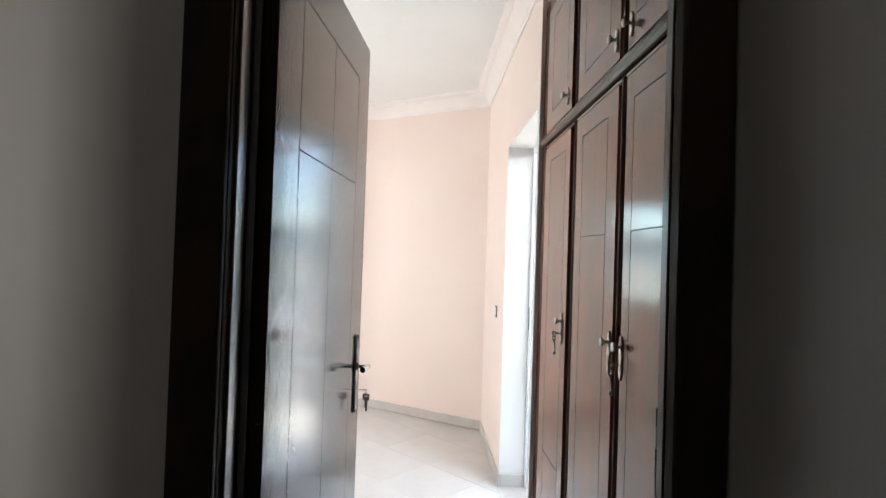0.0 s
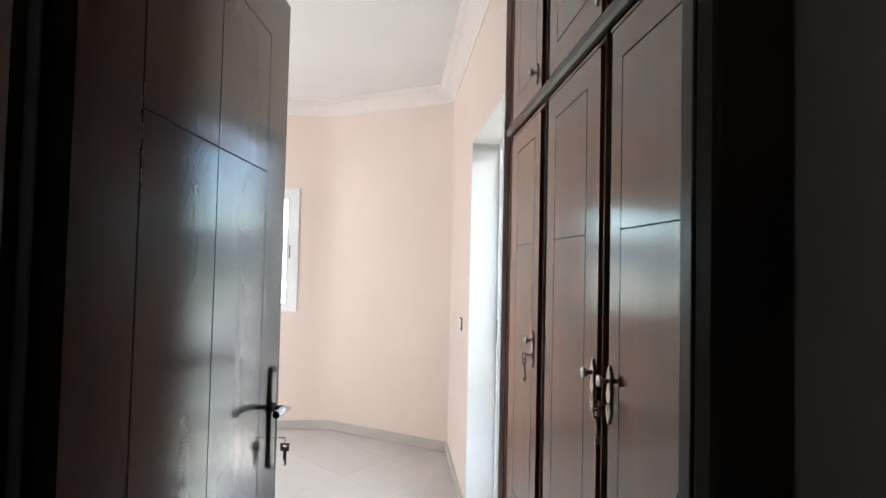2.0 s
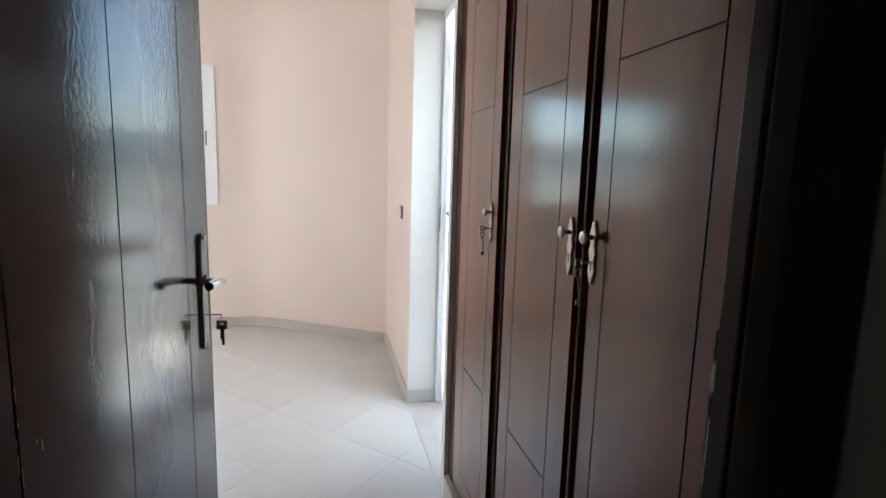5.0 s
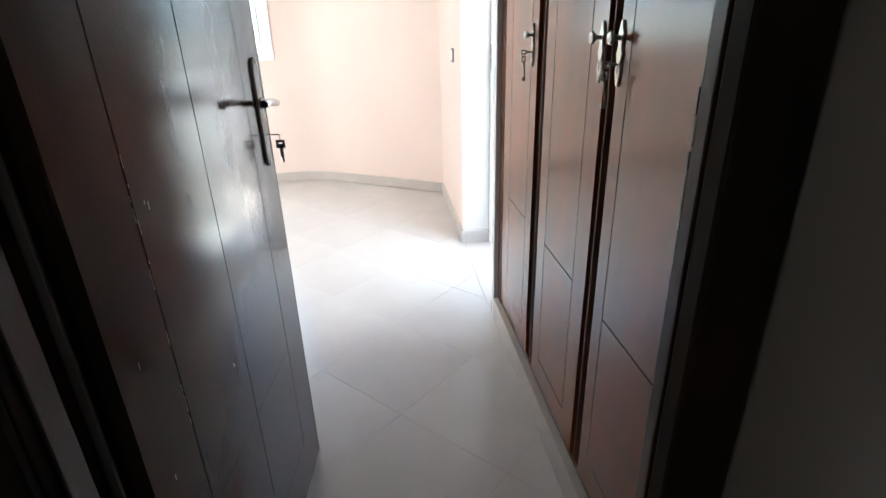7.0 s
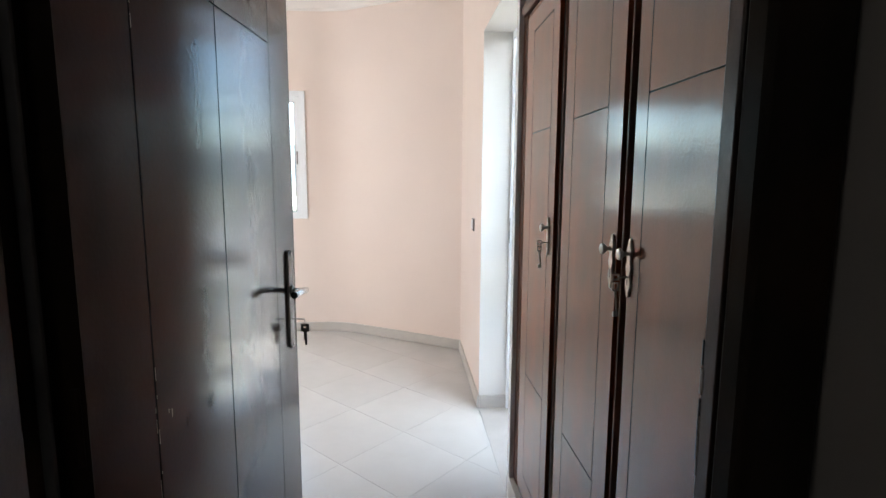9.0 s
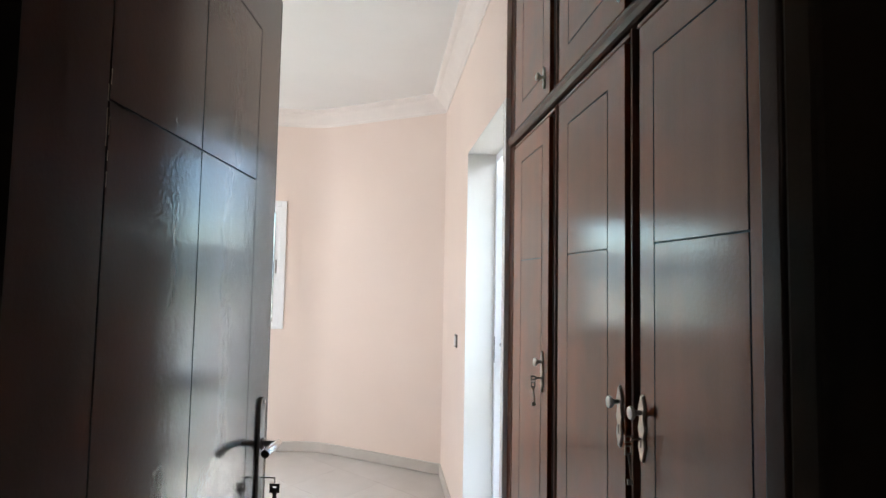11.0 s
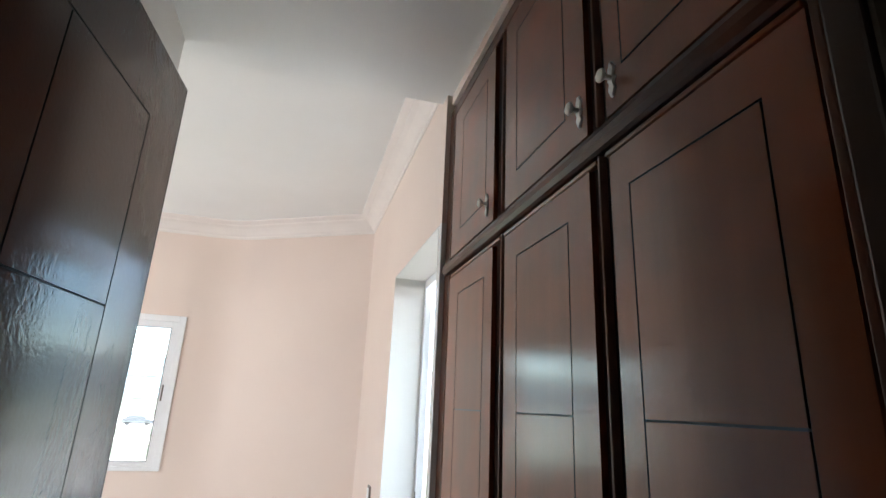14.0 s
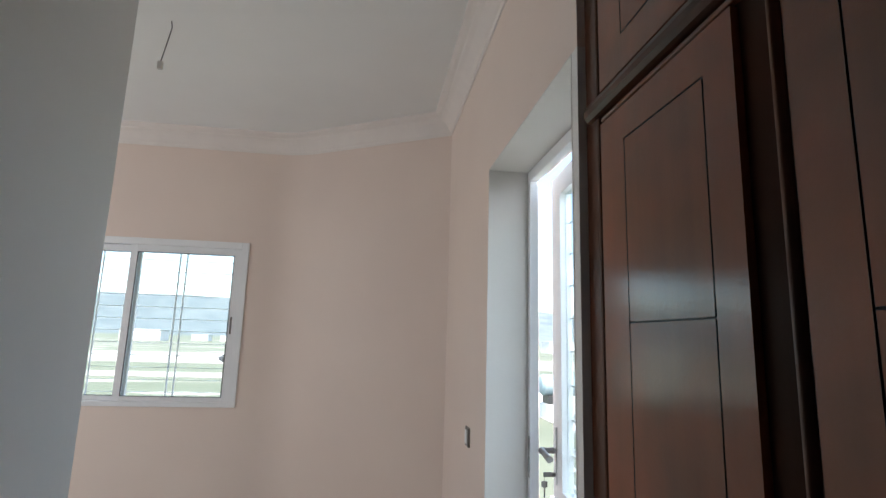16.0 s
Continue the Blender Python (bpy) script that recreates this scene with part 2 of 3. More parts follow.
JAMB_X = 1.287
BY0, BY1, BTOP = 2.85, 3.71, 2.122   # balcony opening
WX0, WX1, WZ0, WZ1 = -1.30, 0.108, 0.992, 2.052   # window opening

# the far wall turns into the slanted one in a soft bend
TURN_A = math.atan2(BACK - CY, WX - KX)
R_ARC = 0.55
T_ARC = R_ARC * math.tan(TURN_A / 2)
ARC = [(KX - T_ARC + R_ARC * math.sin(TURN_A * k / 8), BACK - R_ARC + R_ARC * math.cos(TURN_A * k / 8)) for k in range(9)]

# ---- walls ----
OUT = WX + 0.24
structure(boxes("wall_east", [((WX, BY1, -0.1), (WX + 0.19, 5.7, CEIL)), ((WX + 0.19, BY1 + 0.12, -0.1), (OUT, 5.7, CEIL)), ((WX, BY0, BTOP), (OUT, BY1, CEIL)), ((WX, 2.8165, BTOP), (OUT, BY0, CEIL))], WALL_PINK), "pale peach painted wall beside the balcony door", "wall")
bm = bmesh.new()
prism(bm, [(x, y) for x, y in ARC[1:]] + [(WX, CY), (WX, BACK + 0.1), (ARC[0][0], BACK + 0.1), (ARC[0][0], BACK)], -0.1, CEIL)
finish(bm)
structure(part("wall_slanted", bm, WALL_PINK, smooth=True), "peach painted wall set at a slant across the corner", "wall")
structure(boxes("wall_north", [((WEST, BACK, -0.1), (WX0, BACK + 0.22, CEIL)), ((WX1, BACK, -0.1), (ARC[0][0], BACK + 0.22, CEIL)), ((ARC[0][0], BACK + 0.1, -0.1), (WX, BACK + 0.22, CEIL)), ((WX0, BACK, -0.1), (WX1, BACK + 0.22, WZ0)), ((WX0, BACK, WZ1), (WX1, BACK + 0.22, CEIL))], WALL_PINK), "peach painted wall with a sliding window", "wall")
structure(boxes("wall_west", [((WEST - 0.2, 2.6, 0), (WEST, BACK + 0.22, CEIL))], WALL_PINK), "peach painted side wall of the room", "wall")
structure(boxes("wall_south", [((WEST, PY - 0.15, 0), (PX - 0.15, PY, CEIL))], WALL_PINK), "peach painted wall behind the passage", "wall")
structure(boxes("wall_passage", [((PX - 0.15, DY1, 0), (PX, PY, CEIL))], WALL_WHITE, bevel=0.006), "whitish plastered passage wall behind the open door", "wall")
structure(boxes("wall_passage_head", [((WX + 0.02, DY1, 2.60), (OUT, 2.816, CEIL))], WALL_PINK), "strip of peach wall above the wardrobe", "wall")
structure(boxes("wall_recess", [((OUT, DY0, -0.1), (OUT + 0.06, 2.86, CEIL))], WALL_WHITE), "plain wall behind the wardrobe", "wall")
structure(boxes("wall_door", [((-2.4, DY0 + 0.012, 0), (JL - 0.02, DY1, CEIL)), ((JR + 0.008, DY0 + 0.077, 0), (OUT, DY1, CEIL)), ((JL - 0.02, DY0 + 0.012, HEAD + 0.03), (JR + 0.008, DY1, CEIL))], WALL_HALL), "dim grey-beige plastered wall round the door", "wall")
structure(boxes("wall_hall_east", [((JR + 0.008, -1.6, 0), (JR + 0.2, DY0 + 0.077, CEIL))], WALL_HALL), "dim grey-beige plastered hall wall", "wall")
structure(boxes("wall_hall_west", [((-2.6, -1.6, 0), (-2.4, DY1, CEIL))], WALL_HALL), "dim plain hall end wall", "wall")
# Unseen block, added to keep the hall fill light off the doorway.
structure(boxes("hall_light_blocker", [((-0.6, -1.6, 0), (0.15, 0.72, CEIL))], WALL_HALL), "unseen plain block that shades the hall beside the door", "wall")
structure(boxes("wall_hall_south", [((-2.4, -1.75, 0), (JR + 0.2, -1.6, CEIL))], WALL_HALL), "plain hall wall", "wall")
structure(boxes("ceiling", [((WEST - 0.2, BEAM_Y, CEIL), (OUT, BACK + 0.3, CEIL + 0.15))], CEILING), "matt white room ceiling", "ceiling")
structure(boxes("ceiling_passage", [((PX - 0.15, DY1, BEAM_Z), (WX + 0.02, BEAM_Y, CEIL + 0.15))], CEILING), "lower white passage ceiling ending in a beam", "ceiling")
structure(boxes("ceiling_side", [((WEST, PY - 0.15, CEIL), (PX - 0.15, BEAM_Y, CEIL + 0.15))], CEILING), "matt white ceiling", "ceiling")
structure(boxes("ceiling_side", [((WX + 0.02, DY0, CEIL), (OUT + 0.06, BEAM_Y, CEIL + 0.15))], CEILING), "matt white ceiling", "ceiling")
structure(boxes("ceiling_hall", [((-2.6, -1.75, CEIL), (WX + 0.02, DY1, CEIL + 0.15))], CEILING), "white hall ceiling", "ceiling")

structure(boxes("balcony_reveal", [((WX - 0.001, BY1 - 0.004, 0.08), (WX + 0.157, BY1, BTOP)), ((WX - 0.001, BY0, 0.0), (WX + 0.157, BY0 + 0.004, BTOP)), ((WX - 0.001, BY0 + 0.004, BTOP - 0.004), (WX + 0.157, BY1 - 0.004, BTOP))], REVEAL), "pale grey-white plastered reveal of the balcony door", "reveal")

structure(boxes("wall_pier", [((WX, 2.8165, -0.1), (OUT, BY0, BTOP))], WALL_WHITE), "narrow white plastered pier between balcony door and wardrobe", "wall")

# cornice round the room
prof = [(0, 0), (0, -0.12), (0.006, -0.12), (0.009, -0.112), (0.010, -0.10), (0.022, -0.088), (0.036, -0.068), (0.052, -0.048), (0.072, -0.034), (0.076, -0.024), (0.092, -0.018), (0.108, -0.008), (0.110, 0)]
bm = bmesh.new()
sweep(bm, [(WEST, BACK, CEIL)] + [(x, y, CEIL) for x, y in ARC] + [(WX, CY, CEIL), (WX, BEAM_Y, CEIL)], prof)
finish(bm)
structure(part("cornice", bm, PLASTER), "white moulded plaster cornice under the ceiling", "cornice")

# skirting
sk = [(0, 0.004), (0, 0.08), (0.008, 0.08), (0.011, 0.076), (0.011, 0.004)]
bm = bmesh.new()
sweep(bm, [(WEST, BACK, 0)] + [(x, y, 0) for x, y in ARC] + [(WX, CY, 0), (WX, BY1 - 0.011, 0)], sk)
sweep(bm, [(WX + 0.003, BY1, 0), (WX + 0.157, BY1, 0)], sk)
sweep(bm, [(PX, DY1, 0), (PX, PY, 0)], [(o, u) for o, u in sk])
finish(bm)
structure(part("skirting", bm, SKIRT), "low greige tile skirting", "skirting")

# ---- door frame ----
jf = structure(new("door_frame"), "nearly black stained wooden door frame", "door frame")
boxes("casing", [((JL - 0.075, DY0 - 0.006, 0.004), (JL - 0.004, DY0 + 0.012, HEAD + 0.06)), ((JL - 0.004, DY0 - 0.006, HEAD - 0.01), (JR + 0.004, DY0 + 0.012, HEAD + 0.06))], JAMB_WOOD, jf, 0.004)
boxes("jamb", [((JL - 0.02, DY0 + 0.012, 0.004), (JL - 0.004, DY1 - 0.03, HEAD + 0.02))], JAMB_WOOD, jf, 0.003)
boxes("stop_strip", [((JL - 0.004, DY0 + 0.034, 0.004), (JL + 0.001, DY0 + 0.075, HEAD - 0.01))], STRIP_WOOD, jf, 0.002, "worn shiny stop strip")
boxes("rebate_strip", [((JL - 0.004, DY0 + 0.102, 0.004), (JL + 0.008, DY0 + 0.108, HEAD - 0.01))], REBATE_GREY, jf, 0.001, "thin grey strip in the door rebate")
boxes("jamb", [((JAMB_X, 1.305, 0.004), (JR + 0.006, 1.346, HEAD - 0.001))], JAMB_WOOD, jf, 0.007)
boxes("jamb", [((JAMB_X, 1.3475, 0.004), (JR + 0.006, 1.376, HEAD - 0.001))], CASING, jf, 0.003, "chipped dark edge of the frame")
boxes("chip", [((JAMB_X - 0.0006, 1.3745, 1.122), (JAMB_X + 0.004, 1.3768, 1.152)), ((JAMB_X - 0.0006, 1.3735, 1.005), (JAMB_X + 0.004, 1.3768, 1.080))], GROOVE, jf, 0.0, "dark splintered edge")
boxes("chip", [((JAMB_X - 0.0010, 1.3715, 1.088), (JAMB_X + 0.003, 1.3765, 1.118)), ((JAMB_X - 0.0008, 1.3722, 0.985), (JAMB_X + 0.003, 1.3738, 1.060))], CHIP, jf, 0.0, "pale bare wood where the edge is chipped")
boxes("head", [((JL - 0.004, DY0 + 0.012, HEAD), (JR + 0.006, DY1, HEAD + 0.03))], JAMB_WOOD, jf, 0.003)


# ---- panelled boards with thin grooves ----
def grooved(name, w, h, t, lines, material, parent, half=0.0016, depth=0.003, label=""):
    """A board in its own x-z plane, front at y = 0, cut by thin upright and level grooves (x0, z0, x1, z1)."""
    xs, zs = {0.0, w}, {0.0, h}
    for x0, z0, x1, z1 in lines:
        if x0 == x1:
            xs |= {x0 - half, x0 + half}
            zs |= {z0, z1}
        else:
            zs |= {z0 - half, z0 + half}
            xs |= {x0, x1}
    xs, zs = sorted(xs), sorted(zs)

    def low(cx, cz):
        for x0, z0, x1, z1 in lines:
            if x0 == x1 and abs(cx - x0) < half and z0 - half <= cz <= z1 + half:
                return True
            if z0 == z1 and abs(cz - z0) < half and x0 - half <= cx <= x1 + half:
                return True
        return False

    bm = bmesh.new()
    cell = {}
    for i in range(len(xs) - 1):
        for k in range(len(zs) - 1):
            cell[i, k] = depth if low((xs[i] + xs[i + 1]) / 2, (zs[k] + zs[k + 1]) / 2) else 0.0
    vv = {}

    def v(x, y, z):
        key = (round(x, 5), round(y, 5), round(z, 5))
        if key not in vv:
            vv[key] = bm.verts.new((x, y, z))
        return vv[key]

    for (i, k), d in cell.items():
        x0, x1, z0, z1 = xs[i], xs[i + 1], zs[k], zs[k + 1]
        f = bm.faces.new((v(x0, d, z0), v(x1, d, z0), v(x1, d, z1), v(x0, d, z1)))
        f.material_index = 1 if d else 0
        for (di, dk), (a, b) in {(1, 0): ((x1, z0), (x1, z1)), (0, 1): ((x1, z1), (x0, z1))}.items():
            o = cell.get((i + di, k + dk))
            if o is not None and o != d:
                f = bm.faces.new((v(a[0], d, a[1]), v(a[0], o, a[1]), v(b[0], o, b[1]), v(b[0], d, b[1])))
                f.material_index = 1
    for a, b in (((0, 0), (w, 0)), ((w, 0), (w, h)), ((w, h), (0, h)), ((0, h), (0, 0))):
        edge = []
        if a[1] == b[1]:
            edge = [(x, a[1]) for x in (xs if b[0] > a[0] else xs[::-1])]
        else:
            edge = [(a[0], z) for z in (zs if b[1] > a[1] else zs[::-1])]
        for p, q in zip(edge, edge[1:]):
            bm.faces.new((v(p[0], 0, p[1]), v(p[0], t, p[1]), v(q[0], t, q[1]), v(q[0], 0, q[1])))
    bm.faces.new((v(0, t, 0), v(0, t, h), v(w, t, h), v(w, t, 0)))
    bmesh.ops.recalc_face_normals(bm, faces=bm.faces)
    ob = part(name, bm, material, parent, label)
    ob.data.materials.append(GROOVE)
    return ob


# ---- the open door ----
# hinge at the jamb; along = from hinge to free edge; face looks to +x
HX, HY = 0.592, 1.385
ANG = math.degrees(math.atan2(2.089 - HY, 0.667 - HX))
LW, LH, LT = 0.722, 2.045, 0.042
door = thing("door_1", "open dark brown varnished wooden door with thin grooves and a lever handle", "door", pose(HX, HY, 0.012, 0, 0, ANG))
door["kind"] = "structure"
G0, G1, G2 = 0.125, 0.355, 0.598
TOP = 1.917
leaf = grooved("leaf", LW, LH, LT, [(G0, 0.144, G0, TOP), (G1, 0.144, G1, TOP), (G2, 0.144, G2, TOP), (G0, TOP, G2, TOP), (G0, 1.605, G2, 1.605), (G0, 0.458, G2, 0.458), (G0, 0.144, G2, 0.144)], LEAF_WOOD, door)


def lever_handle(parent, x, z):
    bm = bmesh.new()
    w = 0.018
    pts = [(x - w, z - 0.12 + w), (x + w, z - 0.12 + w), (x + w, z + 0.12 - w), (x - w, z + 0.12 - w)]
    ring = []
    for k in range(16):
        a = 2 * math.pi * k / 16
        ring.append((x + w * math.cos(a), z + (0.12 - w) * (1 if math.sin(a) >= 0 else -1) + w * math.sin(a)))
    f = [bm.verts.new((px, -0.0005, pz)) for px, pz in ring]
    g = [bm.verts.new((x + (px - x) * 0.86, -0.006, z + (pz - z) * 0.985)) for px, pz in ring]
    bm.faces.new(f)
    bm.faces.new(g[::-1])
    for i in range(16):
        j = (i + 1) % 16
        bm.faces.new((f[i], g[i], g[j], f[j]))
    bmesh.ops.recalc_face_normals(bm, faces=bm.faces)
    part("handle_plate", bm, BRONZE, parent, "long dark metal handle plate")
    bm = bmesh.new()
    zl = z + 0.022
    tube(bm, [(x, -0.006, zl), (x, -0.010, zl), (x, -0.012, zl), (x, -0.030, zl), (x, -0.040, zl)], [0.013, 0.013, 0.006, 0.006, 0.007], 12)
    bmesh.ops.recalc_face_normals(bm, faces=bm.faces)
    part("neck", bm, BRONZE, parent, "dark round neck of the lever", True)
    bm = bmesh.new()
    tube(bm, [(x + 0.008, -0.039, zl), (x - 0.02, -0.043, zl + 0.005), (x - 0.045, -0.046, zl + 0.009), (x - 0.07, -0.046, zl + 0.011), (x - 0.095, -0.044, zl + 0.010)], [0.007, 0.0075, 0.0075, 0.008, 0.0083], 14)
    bmesh.ops.recalc_face_normals(bm, faces=bm.faces)
    part("lever", bm, CHROME, parent, "worn chrome curved lever", True)
    bm = bmesh.new()
    tube(bm, [(x - 0.0948, -0.044, zl + 0.010), (x - 0.0965, -0.0439, zl + 0.0099)], 0.008, 14)
    part("lever_cap", bm, BLACK, parent, "dark end cap")
    bm = bmesh.new()
    tube(bm, [(x, 0.043, zl), (x, 0.075, zl), (x, 0.083, zl)], 0.0095, 10)
    tube(bm, [(x + 0.002, 0.078, zl), (x - 0.05, 0.080, zl), (x - 0.11, 0.078, zl - 0.014)], 0.0095, 10)
    bmesh.ops.recalc_face_normals(bm, faces=bm.faces)
    part("far_lever", bm, CHROME, parent, "chrome lever on the far face", True)
    zk = z - 0.048
    bm = bmesh.new()
    tube(bm, [(x, -0.004, zk), (x, -0.036, zk)], 0.0016, 6)
    tube(bm, [(x, -0.036, zk + 0.001), (x, -0.036, zk - 0.012)], 0.0010, 6)
    yk, bw = -0.036, 0.0105
    for y0, z0, y1, z1 in ((-bw, -0.017, bw, -0.012), (-bw, -0.031, bw, -0.021), (-bw, -0.021, -0.004, -0.017), (0.004, -0.021, bw, -0.017), (-0.0045, -0.052, 0.0035, -0.031), (-0.0045, -0.064, 0.0005, -0.052)):
        box(bm, (x - 0.0012, yk + y0, zk + z0), (x + 0.0012, yk + y1, zk + z1))
    bmesh.ops.recalc_face_normals(bm, faces=bm.faces)
    part("key", bm, BRONZE, parent, "small dark key hanging from the lock")
    bm = bmesh.new()
    tube(bm, [(x, 0.0, z + 0.109), (x, -0.0095, z + 0.109)], 0.004, 10)
    tube(bm, [(x, 0.0, z - 0.109), (x, -0.0095, z - 0.109)], 0.004, 10)
    part("plate_screw", bm, CHROME, parent)


lever_handle(door, 0.706 - 0.03, 1.048 - 0.012)
boxes("hinge_edge", [((-0.0012, 0.0, 0.001), (0.0, LT, LH - 0.001))], JAMB_WOOD, door, 0.0, "dark hinge edge")
boxes("edge_band", [((LW, 0.005, 0.001), (LW + 0.0012, LT - 0.001, LH - 0.001))], EDGE, door, 0.0, "pale free edge")
boxes("edge_line", [((LW - 0.0004, -0.0004, 0.001), (LW + 0.0008, 0.0045, LH - 0.001))], GROOVE, door, 0.0, "thin dark line along the free edge")
boxes("latch_plate", [((LW + 0.0012, 0.010, 0.93), (LW + 0.0025, 0.032, 1.15))], CHROME, door, 0.0, "chrome latch plate on the door edge")
rnd = random.Random(3)
marks = []
for k in range(26):
    zz = rnd.choice((rnd.uniform(0.90, 1.10), rnd.uniform(0.55, 0.9), rnd.uniform(1.50, 1.64)))
    hh = rnd.uniform(0.004, 0.022)
    xx = G0 + rnd.choice((-0.0024, 0.0017))
    marks.append(((xx, -0.0004, zz), (xx + 0.0008, 0.0004, zz + hh)))
for xx, zz, hh in ((0.160, 0.985, 0.012), (0.152, 0.995, 0.006), (0.300, 0.62, 0.008), (0.045, 0.80, 0.012), (0.05, 0.60, 0.01)):
    marks.append(((xx, -0.0004, zz), (xx + 0.0012, 0.0004, zz + hh)))
boxes("scratch", marks, CHIP, door, 0.0, "small pale scratches and chips beside a groove")
for z in (0.25, 1.05, 1.8):
    bm = bmesh.new()
    tube(bm, [(-0.003, 0.010, z - 0.045), (-0.003, 0.010, z + 0.045)], 0.005, 8)
    part("hinge", bm, JAMB_WOOD, door)

# ---- the built-in wardrobe ----
FX = 1.384            # face of its doors
wd = thing("wardrobe", "tall built-in reddish brown varnished wardrobe on a low tiled base", "wardrobe", pose(FX, 2.816, 0, 0, 0, -90))
# its own x runs from the room end towards the door frame, y goes into the wall
WY = lambda y: 2.816 - y
W_END, W_DOOR = 0.0, 2.816 - 1.442
boxes("carcass", [((0.004, 0.012, 0.110), (W_DOOR - 0.002, 0.215, 2.560))], CARCASS, wd, 0.0, "recessed carcass, dark with the shade between the doors")
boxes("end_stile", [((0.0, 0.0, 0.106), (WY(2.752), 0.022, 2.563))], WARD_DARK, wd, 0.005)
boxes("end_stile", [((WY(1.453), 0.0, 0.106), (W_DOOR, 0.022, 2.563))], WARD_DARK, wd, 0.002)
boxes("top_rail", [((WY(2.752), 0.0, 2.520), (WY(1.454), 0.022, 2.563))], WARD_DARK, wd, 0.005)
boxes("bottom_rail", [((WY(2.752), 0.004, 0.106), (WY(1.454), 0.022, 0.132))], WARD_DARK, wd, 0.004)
bm = bmesh.new()
rail = [(0.0, -0.023), (-0.008, -0.02), (-0.014, -0.010), (-0.015, 0.002), (-0.011, 0.014), (-0.004, 0.021), (0.02, 0.023), (0.02, -0.023)]
ra = [bm.verts.new((WY(2.79), y, 1.944 + z)) for y, z in rail]
rb = [bm.verts.new((W_DOOR, y, 1.944 + z)) for y, z in rail]
bm.faces.new(ra)
bm.faces.new(rb[::-1])
for i in range(len(rail)):
    j = (i + 1) % len(rail)
    bm.faces.new((ra[i], rb[i], rb[j], ra[j]))
bmesh.ops.recalc_face_normals(bm, faces=bm.faces)
part("middle_rail", bm, WARD_DARK, wd, "rounded rail between upper and lower doors")
for yb in (2.280, 1.836):
    for z0, z1 in ((0.134, 1.916), (1.972, 2.516)):
        boxes("bead", [((WY(yb) - 0.0028, -0.003, z0), (WY(yb) + 0.0028, 0.022, z1))], BEAD, wd, 0.002, "thin rounded bead between doors, its highlight painted pale")
for y0, y1 in ((2.742, 2.302), (2.274, 1.850), (1.822, 1.460)):
    boxes("bead", [((WY(y0), 0.001, 1.907), (WY(y1), 0.022, 1.917))], WARD_WOOD, wd, 0.003, "thin bead over the lower door")
COLS = [(2.742, 2.345, 2.644, 2.410), (2.262, 1.870, 2.190, 1.950), (1.808, 1.456, 1.759, 1.520)]
for c, (ya, yb, ga, gb) in enumerate(COLS):
    w = ya - yb
    a, b = ya - ga, ya - gb
    for low_door in (True, False):
        z0, z1 = (0.136, 1.902) if low_door else (1.974, 2.516)
        h = z1 - z0
        if low_door:
            t, m1, m2, m0 = 1.834 - z0, 1.493 - z0, 0.62 - z0, 0.215 - z0
            lines = [(a, m0, a, t), (b, m0, b, t), (a, t, b, t), (a, m1, b, m1), (a, m2, b, m2), (a, m0, b, m0)]
        else:
            lines = [(a, 0.075, a, h - 0.07), (b, 0.075, b, h - 0.07), (a, 0.075, b, 0.075), (a, h - 0.07, b, h - 0.07)]
        ob = grooved("lower_door" if low_door else "upper_door", w, h, 0.02, lines, WARD_WOOD, wd)
        ob.location = (WY(ya), 0, z0)


